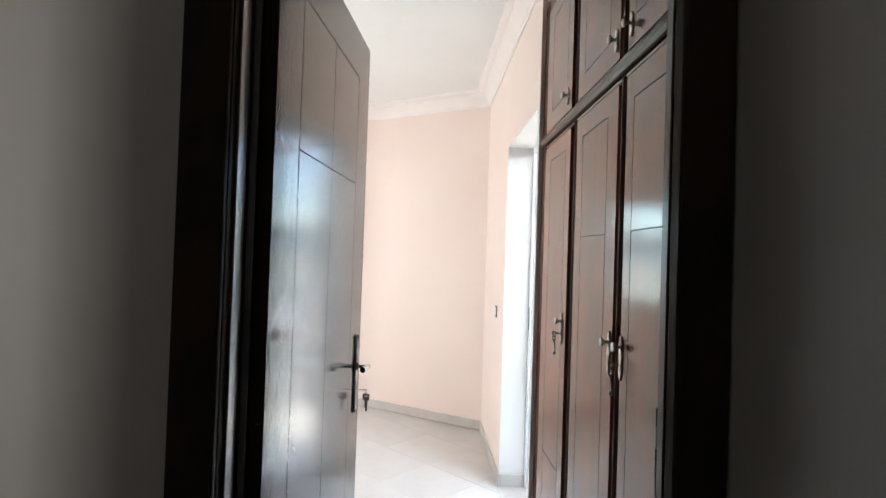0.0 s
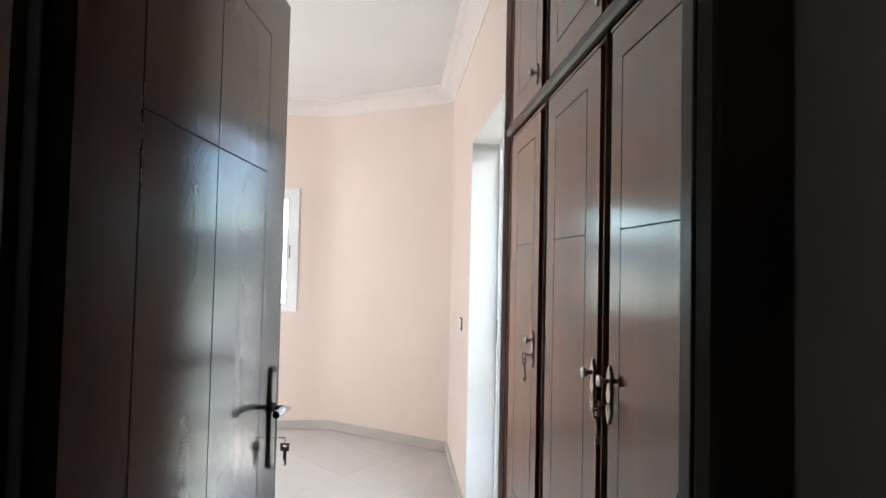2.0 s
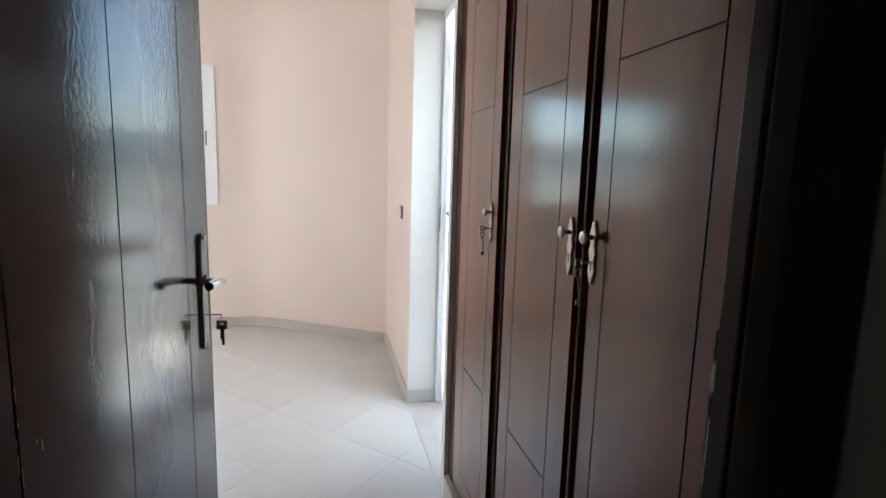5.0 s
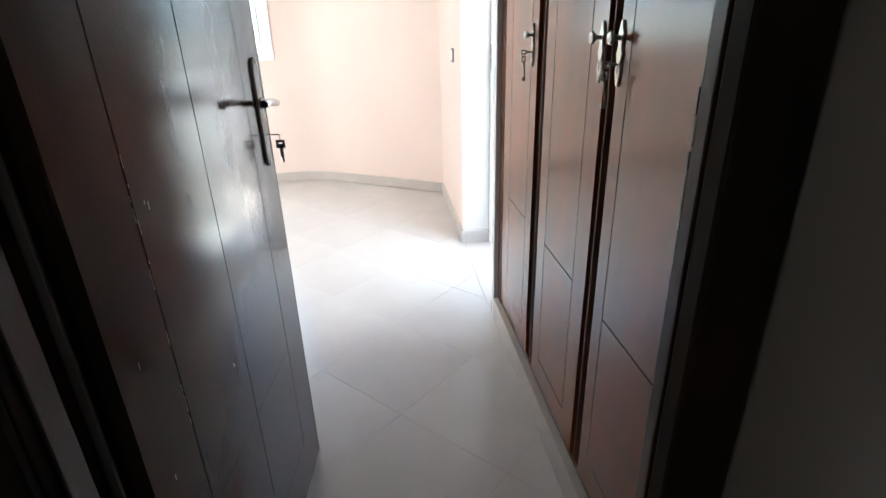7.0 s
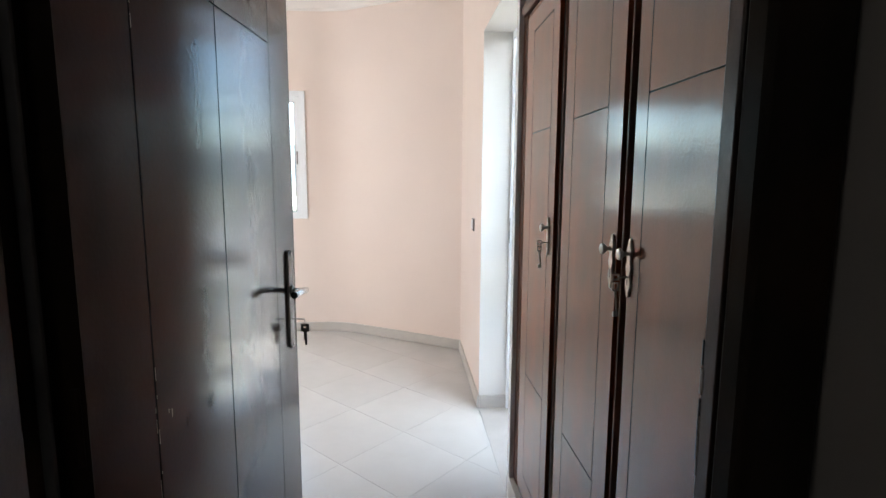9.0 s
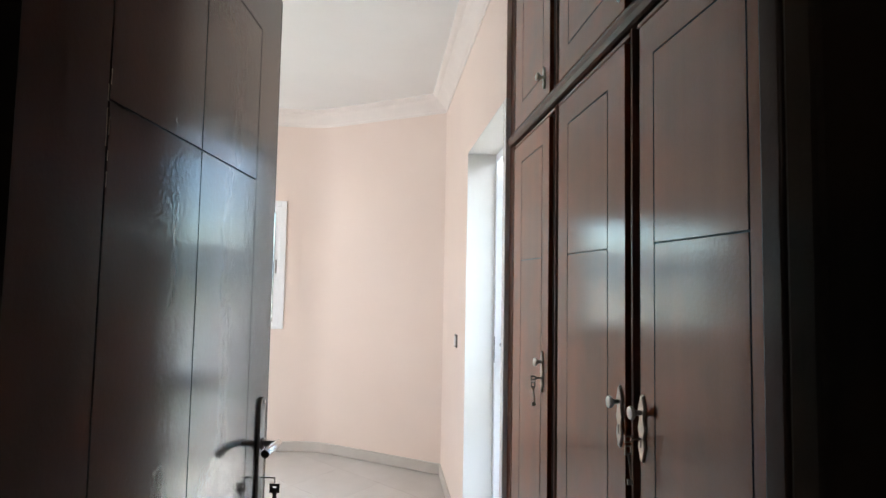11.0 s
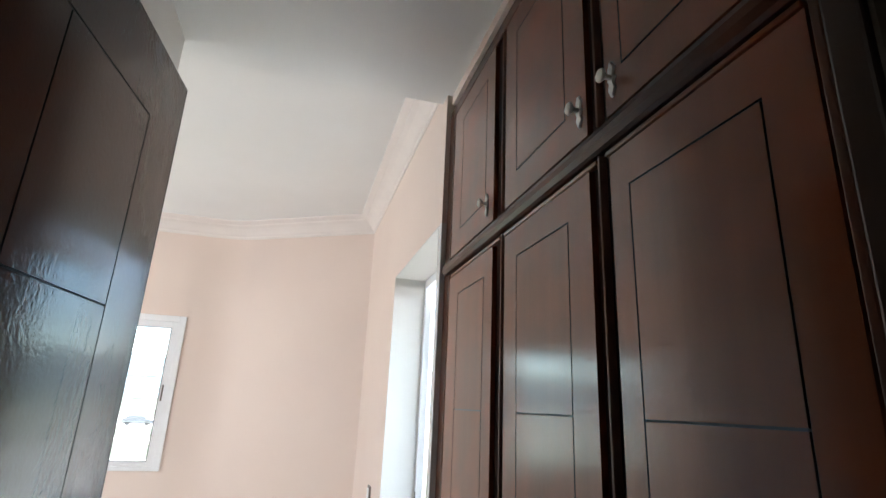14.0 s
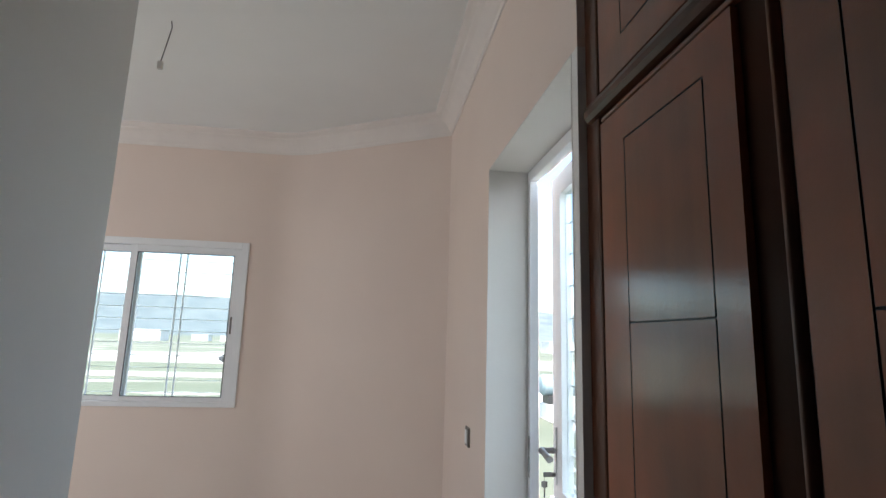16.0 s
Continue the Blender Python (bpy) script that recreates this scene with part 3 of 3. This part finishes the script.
def escutcheon(x, z, tall, parent, keys):
    bm = bmesh.new()
    hw, hh = (0.0145, 0.06) if tall else (0.011, 0.034)
    n = 44
    f, g = [], []
    for k in range(n):
        a = 2 * math.pi * k / n
        s = math.sin(a)
        wave = 0.80 + 0.24 * math.cos(3.2 * math.pi * abs(s) ** 0.9) * (0.4 if abs(s) > 0.93 else 1)
        px, pz = hw * (abs(math.cos(a)) ** 0.6) * (1 if math.cos(a) > 0 else -1) * wave, hh * s
        f.append(bm.verts.new((x + px, -0.0005, z + pz)))
        g.append(bm.verts.new((x + px * 0.75, -0.0045, z + pz * 0.94)))
    bm.faces.new(f)
    bm.faces.new(g[::-1])
    for i in range(n):
        j = (i + 1) % n
        bm.faces.new((f[i], g[i], g[j], f[j]))
    bmesh.ops.recalc_face_normals(bm, faces=bm.faces)
    part("escutcheon", bm, NICKEL, parent, "aged nickel key plate")
    zk = z + (0.028 if tall else 0.003)
    bm = bmesh.new()
    tube(bm, [(x, -0.003, zk), (x, -0.014, zk), (x, -0.018, zk), (x, -0.022, zk), (x, -0.026, zk), (x, -0.028, zk)], [0.005, 0.0045, 0.009, 0.0125, 0.011, 0.005], 12)
    bmesh.ops.recalc_face_normals(bm, faces=bm.faces)
    part("knob", bm, NICKEL, parent, "small round metal knob", True)
    if tall:
        bm = bmesh.new()
        box(bm, (x - 0.0015, -0.0052, z - 0.034), (x + 0.0015, -0.0044, z - 0.018))
        tube(bm, [(x, -0.0048, z - 0.018), (x, -0.0052, z - 0.018)], 0.003, 8)
        part("keyhole", bm, BLACK, parent)
    if keys:
        bm = bmesh.new()
        zq, yq = z - 0.018, -0.028

        def bow(zc, w, h):
            for y0, y1, z0, z1 in ((-w, w, h - 0.003, h), (-w, w, -h, -h + 0.003), (-w, -w + 0.003, -h + 0.003, h - 0.003), (w - 0.003, w, -h + 0.003, h - 0.003)):
                box(bm, (x - 0.0012, yq + y0, zc + z0), (x + 0.0012, yq + y1, zc + z1))

        tube(bm, [(x, -0.004, zq), (x, -0.021, zq)], 0.0022, 8)
        bow(zq, 0.0075, 0.0065)
        bow(zq - 0.019, 0.0065, 0.0085)
        tube(bm, [(x, yq, zq - 0.0275), (x + 0.001, yq + 0.002, zq - 0.045), (x + 0.003, yq + 0.005, zq - 0.078)], [0.0028, 0.0022, 0.0022], 8)
        box(bm, (x + 0.001, yq - 0.003, zq - 0.079), (x + 0.004, yq + 0.004, zq - 0.069))
        bmesh.ops.recalc_face_normals(bm, faces=bm.faces)
        part("key", bm, NICKEL, parent, "old key in the lock with another hanging from it")


escutcheon(WY(2.392), 1.16, True, wd, True)
escutcheon(WY(1.889), 1.162, True, wd, False)
escutcheon(WY(1.800), 1.163, True, wd, True)
for y in (2.392, 1.893, 1.786):
    escutcheon(WY(y), 2.034, False, wd, False)
structure(boxes("wardrobe_plinth", [((WX - 0.002, 1.442, 0.0), (OUT, 2.815, 0.105))], SKIRT, bevel=0.003), "low greige tiled base under the wardrobe", "plinth")

# ---- balcony door ----
bd = thing("door_2", "white enamelled glazed balcony door standing slightly ajar", "door")
bd["kind"] = "structure"
FX0, FX1 = WX + 0.157, WX + 0.190
boxes("frame", [((FX0, BY1 - 0.030, 0.004), (FX1, BY1, BTOP)), ((FX0, BY0, 0.004), (FX1, BY0 + 0.045, BTOP)), ((FX0, BY0 + 0.045, BTOP - 0.045), (FX1, BY1 - 0.030, BTOP))], WHITE_ALU, bd, 0.002)
boxes("strike_plate", [((FX0 - 0.002, BY1 - 0.030, 0.98), (FX0, BY1 - 0.014, 1.12))], CHROME, bd, 0, "worn metal strike plate")
boxes("strike_slot", [((FX0 - 0.003, BY1 - 0.027, 1.00), (FX0 - 0.0015, BY1 - 0.017, 1.05)), ((FX0 - 0.003, BY1 - 0.027, 1.075), (FX0 - 0.0015, BY1 - 0.019, 1.10))], BLACK, bd)
BLW = BY1 - BY0 - 0.10
BLZ = BTOP - 0.06
bleaf = boxes("balcony_leaf", [((0, 0, 0.0), (0.075, 0.04, BLZ)), ((BLW - 0.105, 0, 0), (BLW, 0.04, BLZ)), ((0.075, 0, BLZ - 0.08), (BLW - 0.105, 0.04, BLZ)), ((0.075, 0, 0.87), (BLW - 0.105, 0.04, 0.95)), ((0.075, 0, 0), (BLW - 0.105, 0.04, 0.09)), ((0.075, 0.004, 0.30), (BLW - 0.105, 0.036, 0.345))], WHITE_ALU, bd)
bleaf.matrix_basis = pose(FX0 + 0.03, BY0 + 0.05, 0.012, 0, 0, 90 - 3.8) @ Matrix.Diagonal((1, -1, 1, 1))
pane = boxes("pane", [((0.075, 0.018, 0.95), (BLW - 0.105, 0.023, BLZ - 0.08))], DUSTY_GLASS, bleaf)
boxes("pane", [((0.075, 0.018, 0.345), (BLW - 0.105, 0.023, 0.87))], DUSTY_GLASS, bleaf)
boxes("pane", [((0.075, 0.018, 0.09), (BLW - 0.105, 0.023, 0.30))], DUSTY_GLASS, bleaf)
grl = [((0.075, 0.034, 0.95 + k * 0.115), (BLW - 0.105, 0.039, 0.957 + k * 0.115)) for k in range(1, 9)]
boxes("grille", grl, WHITE_ALU, bleaf)
bm = bmesh.new()
hx = BLW - 0.03
box(bm, (hx - 0.012, -0.004, 0.96), (hx + 0.012, 0, 1.15))
bmesh.ops.recalc_face_normals(bm, faces=bm.faces)
part("handle_plate", bm, WHITE_ALU, bleaf, "slim white handle plate")
bm = bmesh.new()
tube(bm, [(hx, -0.006, 1.07), (hx, -0.03, 1.07)], 0.010, 10)
tube(bm, [(hx, -0.028, 1.07), (hx, -0.045, 1.07), (hx - 0.015, -0.055, 1.072), (hx - 0.05, -0.058, 1.074), (hx - 0.11, -0.052, 1.062)], [0.009, 0.011, 0.012, 0.010, 0.012], 10)
bmesh.ops.recalc_face_normals(bm, faces=bm.faces)
part("handle", bm, BRONZE, bleaf, "dark lever handle", True)
bm = bmesh.new()
tube(bm, [(hx, 0.0, 0.99), (hx, -0.016, 0.99)], 0.008, 10)
box(bm, (hx - 0.0012, -0.045, 0.982), (hx + 0.0012, -0.016, 0.998))
tube(bm, [(hx, -0.040, 0.985 + 0.0), (hx, -0.042, 0.968)], 0.0012, 6)
box(bm, (hx - 0.0012, -0.052, 0.948), (hx + 0.0012, -0.031, 0.968))
box(bm, (hx - 0.0012, -0.044, 0.915), (hx + 0.0012, -0.039, 0.948))
bmesh.ops.recalc_face_normals(bm, faces=bm.faces)
part("key", bm, BRONZE, bleaf, "small key in the lock with another hanging from it")

# ---- the sliding window ----
win = thing("window_1", "white sliding window with two panes behind a steel grille", "window")
win["kind"] = "structure"
y0, y1 = BACK - 0.012, BACK + 0.07
boxes("window_frame", [((WX0, y0, WZ0), (WX0 + 0.045, y1, WZ1)), ((WX1 - 0.045, y0, WZ0), (WX1, y1, WZ1)), ((WX0 + 0.045, y0, WZ1 - 0.045), (WX1 - 0.045, y1, WZ1)), ((WX0 + 0.045, y0, WZ0), (WX1 - 0.045, y1, WZ0 + 0.03))], WHITE_ALU, win, 0.003)


def sash(x0, x1, y, name):
    z0, z1, s = WZ0 + 0.03, WZ1 - 0.045, 0.045
    fr = boxes(name, [((x0, y, z0), (x0 + s, y + 0.025, z1)), ((x1 - s, y, z0), (x1, y + 0.025, z1)), ((x0 + s, y, z1 - s), (x1 - s, y + 0.025, z1)), ((x0 + s, y, z0), (x1 - s, y + 0.025, z0 + 0.03))], WHITE_ALU, win, 0.003)
    boxes("pane", [((x0 + s, y + 0.010, z0 + 0.03), (x1 - s, y + 0.014, z1 - s))], GLASS, fr)
    boxes("sash_seal", [((x0 + s, y - 0.0008, z1 - s - 0.005), (x1 - s, y + 0.004, z1 - s)), ((x1 - s - 0.005, y - 0.0008, z0 + 0.034), (x1 - s, y + 0.004, z1 - s - 0.005)), ((x0 + s, y - 0.0008, z0 + 0.030), (x1 - s, y + 0.004, z0 + 0.034)), ((x0 + s, y - 0.0008, z0 + 0.034), (x0 + s + 0.003, y + 0.004, z1 - s - 0.005))], BLACK, fr, 0, "thin dark rubber seal round the pane")
    return fr


s1 = sash(-0.628, WX1 - 0.045, BACK - 0.002, "sliding_sash")
sash(WX0 + 0.045, -0.57, BACK + 0.03, "sliding_sash")
boxes("latch", [((0.029, BACK - 0.006, 1.45), (0.039, BACK - 0.002, 1.56))], SWITCH_GREY, s1, 0, "dark recessed latch")
boxes("sash_seal", [((-0.585, BACK - 0.004, WZ0 + 0.06), (-0.582, BACK - 0.002, WZ1 - 0.09))], BLACK, s1, 0, "dark rubber seal")
gr = structure(new("window_grille"), "thin white steel window grille outside", "grille")
gr.location = (0, BACK + 0.16, 0)
for k in range(12):
    boxes("bar", [((WX0, 0, 1.061 + 0.079 * k), (WX1, 0.004, 1.065 + 0.079 * k))], WHITE_ALU, gr)
for x in (-0.33, -0.375, -0.86, -0.905):
    bm = bmesh.new()
    tube(bm, [(x, 0.003, WZ0), (x, 0.003, WZ1)], 0.006, 6)
    part("post", bm, WHITE_ALU, gr)

# ---- small things ----
sw = thing("light_switch", "small dark brown wall switch beside the balcony door", "switch")
boxes("plate", [((WX - 0.008, 4.000, 1.016), (WX, 4.078, 1.094))], SWITCH_GREY, sw, 0.003)
boxes("rocker", [((WX - 0.012, 4.015, 1.028), (WX - 0.008, 4.063, 1.082))], WHITE_ALU, sw, 0.001, "pale rocker")
cab = thing("ceiling_cable", "bare lamp cable with a connector hanging from the white ceiling", "cable")
bm = bmesh.new()
cx, cy = -0.005, 4.02
tube(bm, [(cx, cy, CEIL), (cx + 0.003, cy + 0.005, CEIL - 0.03), (cx - 0.02, cy + 0.03, CEIL - 0.09), (cx - 0.045, cy + 0.05, CEIL - 0.17)], 0.0025, 6)
part("cord", bm, BLACK, cab, "thin dark cord")
boxes("connector", [((cx - 0.056, cy + 0.044, CEIL - 0.205), (cx - 0.036, cy + 0.062, CEIL - 0.168))], WIRE, cab, 0.002, "white terminal block")

# ---- outside ----
GZ = -3.3
GRASS = paint("dry_field", (0.085, 0.10, 0.065), (0.14, 0.15, 0.105), 0.9, 0.3, 0.06, 0.8, 0.05)
STRAW = paint("straw_field", (0.20, 0.20, 0.165), (0.30, 0.29, 0.25), 0.9, 0.3, 0.1, 1.0, 0.05)
SCRUB = paint("scrub_field", (0.075, 0.095, 0.075), (0.15, 0.17, 0.13), 0.9, 0.3, 0.3, 1.0, 0.05)
EARTH = paint("pale_earth", (0.30, 0.285, 0.26), (0.40, 0.38, 0.345), 0.9, 0.3, 0.2, 2.0, 0.05)
# Distant haze is mixed into the hill colour as blue-grey.
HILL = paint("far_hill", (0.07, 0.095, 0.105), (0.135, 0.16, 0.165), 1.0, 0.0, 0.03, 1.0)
STUCCO = paint("white_stucco", (0.62, 0.60, 0.56), (0.74, 0.72, 0.68), 0.8, 0.2, 0.5, 20)
WINDOW_GREY = paint("dusty_far_window", (0.30, 0.32, 0.34), (0.36, 0.38, 0.40), 0.4, 0.0)
STEELBLUE = paint("grey_tank_paint", (0.20, 0.27, 0.29), (0.26, 0.33, 0.35), 0.5, 0.1, 1.0)
CARDARK = paint("dark_car_paint", (0.07, 0.075, 0.085), (0.10, 0.105, 0.115), 0.25, 0.0)
CONCRETE = paint("balcony_concrete", (0.62, 0.61, 0.58), (0.70, 0.69, 0.66), 0.5, 0.1, 2.0, 40)
structure(boxes("ground", [((-3000, -3000, GZ - 1), (3000, 3000, GZ))], GRASS), "dry green and straw coloured field to the horizon", "ground")
bm = bmesh.new()
rows = []
for i in range(91):
    a = radians(-70 + i * 2.0)
    d = 1500 + 120 * math.sin(i * 0.31)
    hgt = 98 + 20 * noise.noise(Vector((i * 0.09, 0.3, 0))) + 8 * noise.noise(Vector((i * 0.4, 2, 0)))
    ring = []
    for k, (dd, hh) in enumerate(((-650, 0), (-420, 0.18), (-230, 0.42), (-80, 0.78), (0, 1.0), (300, 0.9))):
        wob = 0 if k == 0 else 8 * noise.noise(Vector((i * 0.25, k * 1.7, 5)))
        ring.append(bm.verts.new(((d + dd) * math.sin(a), (d + dd) * math.cos(a), GZ + hh * hgt + wob)))
    rows.append(ring)
for a, b in zip(rows, rows[1:]):
    for k in range(5):
        bm.faces.new((a[k], b[k], b[k + 1], a[k + 1]))
finish(bm)
tagged(part("hills", bm, HILL, None, "", True), "low hills on the horizon with blue-grey haze in their colour", "hills", "", "structure")
structure(boxes("road", [((-300, 62, GZ + 0.02), (300, 69, GZ + 0.06))], EARTH), "pale road across the fields", "road")
structure(boxes("dirt_yard", [((-60, 90, GZ + 0.02), (80, 135, GZ + 0.05)), ((12, -20, GZ + 0.02), (34, 60, GZ + 0.05))], EARTH), "pale bare earth yard", "ground")
frnd = random.Random(9)
for k in range(70):
    yy = 18 + 5.2 * k + frnd.uniform(-3, 3)
    x0 = frnd.uniform(-0.9, 0.1) * (yy + 20)
    ln = frnd.uniform(0.15, 0.55) * (yy + 10)
    bm = bmesh.new()
    top, low = [], []
    for q in range(13):
        xx = x0 + ln * q / 12
        wdt = (0.6 + yy * 0.012) * (0.35 + frnd.random()) * math.sin(math.pi * (q + 0.4) / 12.8)
        mid = yy + ln * (k % 5 - 2) * 0.04 * q / 12
        top.append((xx, mid + wdt))
        low.append((xx, mid - wdt))
    prism(bm, low + top[::-1], GZ + 0.01, GZ + 0.015 + 0.0004 * k)
    finish(bm)
    structure(part("field_strip", bm, (EARTH, STRAW, SCRUB)[k % 3]), "uneven strip of bare or overgrown field", "field")
rnd = random.Random(5)


def far_building(x, y, w, d, h):
    b = thing("building", "low flat-roofed pale building far across the field", "building", pose(x, y, GZ), "far buildings")
    boxes("wall", [((-w / 2, -d / 2, 0), (w / 2, d / 2, h))], STUCCO, b)
    boxes("roof", [((-w / 2 - 0.2, -d / 2 - 0.2, h), (w / 2 + 0.2, d / 2 + 0.2, h + 0.35))], CONCRETE, b)
    n = max(2, int(w / 6))
    for k in range(n):
        xx = -w / 2 + (k + 0.5) * w / n
        boxes("window", [((xx - 0.35, -d / 2 - 0.03, h * 0.5), (xx + 0.35, -d / 2, h * 0.72))], WINDOW_GREY, b)


for x, y, w, d, h in ((-117, 300, 20, 12, 5.4), (-97, 330, 9, 8, 3.4), (-160, 290, 22, 12, 5), (-82, 320, 3, 4, 3.0), (-2, 260, 16, 12, 4.5), (95, 240, 26, 12, 5), (150, 190, 22, 12, 5)):
    far_building(x, y, w, d, h)
tank = thing("water_tank", "grey-green cylindrical water tank lying on a dark cradle", "tank", pose(13.9, 35.0, GZ))
bm = bmesh.new()
tube(bm, [(-2.05, 0, 2.1), (-2.0, 0, 2.1), (-1.85, 0, 2.1), (1.85, 0, 2.1), (2.0, 0, 2.1), (2.05, 0, 2.1)], [0.30, 0.52, 0.66, 0.66, 0.52, 0.30], 24)
part("drum", bm, STEELBLUE, tank, "", True)
for x in (-1.3, 1.3):
    boxes("cradle", [((x - 0.35, -0.6, 0.95), (x + 0.35, 0.6, 1.5))], BLACK, tank)
    boxes("block", [((x - 0.5, -0.7, 0), (x + 0.5, 0.7, 0.95))], CONCRETE, tank, 0.0, "pale concrete block under the tank")
car = thing("car", "small dark car parked far off on the pale ground", "car", pose(-21.5, 94.5, GZ + 0.06, 0, 0, 8))
bm = bmesh.new()
side = [(-2.1, 0.3), (2.1, 0.3), (2.15, 0.75), (1.2, 0.95), (0.6, 1.45), (-1.1, 1.5), (-1.9, 0.95), (-2.15, 0.85)]
a = [bm.verts.new((x, -0.85, z)) for x, z in side]
b = [bm.verts.new((x, 0.85, z)) for x, z in side]
bm.faces.new(a)
bm.faces.new(b[::-1])
for i in range(len(side)):
    j = (i + 1) % len(side)
    bm.faces.new((a[i], b[i], b[j], a[j]))
finish(bm, 0.06)
part("body", bm, CARDARK, car)
for x in (-1.35, 1.35):
    for y in (-0.8, 0.8):
        bm = bmesh.new()
        tube(bm, [(x, y - 0.1, 0.32), (x, y + 0.1, 0.32)], 0.32, 16)
        part("wheel", bm, BLACK, car)
structure(boxes("balcony_floor", [((OUT, 1.8, -0.18), (OUT + 0.80, 5.6, -0.012))], CONCRETE), "pale concrete balcony floor", "balcony")
structure(boxes("threshold", [((WX - 0.0, BY0, -0.012), (OUT, BY1, 0.002))], SKIRT), "pale stone door threshold", "threshold")
rl = structure(new("balcony_railing"), "white balcony railing with level bars on a low parapet", "railing")
RX = OUT + 0.72
boxes("parapet", [((RX - 0.06, 1.8, -0.012), (RX + 0.07, 5.6, 0.38))], STUCCO, rl)
for z in (0.52, 0.63, 0.75, 0.89):
    bm = bmesh.new()
    tube(bm, [(RX, 1.85, z), (RX, 5.55, z)], 0.012 if z < 0.85 else 0.024, 8)
    part("bar", bm, WHITE_ALU, rl)
for y in (1.9, 3.1, 4.3, 5.5):
    bm = bmesh.new()
    tube(bm, [(RX, y, 0.38), (RX, y, 0.89)], 0.018, 8)
    part("post", bm, WHITE_ALU, rl)

# ---- floor tiles, laid on the diagonal ----
structure(boxes("floor", [((WEST - 0.2, DY1, -0.15), (WX, BACK + 0.22, -0.001)), ((WX, DY1, -0.15), (OUT, 2.816, -0.001))], GROUT), "greige tiled floor laid on the diagonal", "floor")
# Its dark colour only weakens the bounced light.
structure(boxes("floor_hall", [((-2.6, -1.6, -0.15), (OUT, DY1, -0.0005))], HALL_FLOOR_DARK), "unseen hall floor, coloured dark to cut bounced light", "floor")
floor_ob = bpy.data.objects["floor"]
S = 0.424
cs = math.sqrt(0.5)


def clip_poly(poly, nx, ny, c):
    out = []
    for p, q in zip(poly, poly[1:] + poly[:1]):
        dp, dq = nx * p[0] + ny * p[1] - c, nx * q[0] + ny * q[1] - c
        if dp <= 0:
            out.append(p)
        if (dp < 0 < dq) or (dq < 0 < dp):
            t = dp / (dp - dq)
            out.append((p[0] + (q[0] - p[0]) * t, p[1] + (q[1] - p[1]) * t))
    return out


tile_mesh = None
sn = Vector((WX - KX, CY - BACK)).normalized()
for i in range(-6, 22):
    for j in range(-4, 24):
        u0, v0 = 4.37 * cs + (i - 10) * S, 3.11 * cs + (j - 8) * S
        g = 0.0006
        quad = [(u0 + g, v0 + g), (u0 + S - g, v0 + g), (u0 + S - g, v0 + S - g), (u0 + g, v0 + S - g)]
        full = [((u - v) * cs, (u + v) * cs) for u, v in quad]
        poly = full
        for nx, ny, c in ((-1, 0, -WEST), (0, -1, -DY1), (1, 0, WX - 0.003), (0, 1, BACK - 0.003)):
            poly = clip_poly(poly, nx, ny, c)
        if len(poly) > 2:
            poly = clip_poly(poly, -sn.y, sn.x, -sn.y * KX + sn.x * BACK)
        if len(poly) > 2 and max(y for x, y in poly) < PY and max(x for x, y in poly) < PX - 0.1:
            continue
        if len(poly) < 3:
            continue
        if poly == full and tile_mesh:
            me = tile_mesh
            ob = new("tile", me)
            ob.location = (full[0][0], full[0][1], 0)
        else:
            ox, oy = full[0] if poly == full else (0, 0)
            bm = bmesh.new()
            prism(bm, [(x - ox, y - oy) for x, y in poly], -0.012, 0.0)
            bmesh.ops.recalc_face_normals(bm, faces=bm.faces)
            ob = part("tile", bm, TILE)
            if poly == full:
                tile_mesh = ob.data
                ob.location = (ox, oy, 0)
        ob.parent = floor_ob
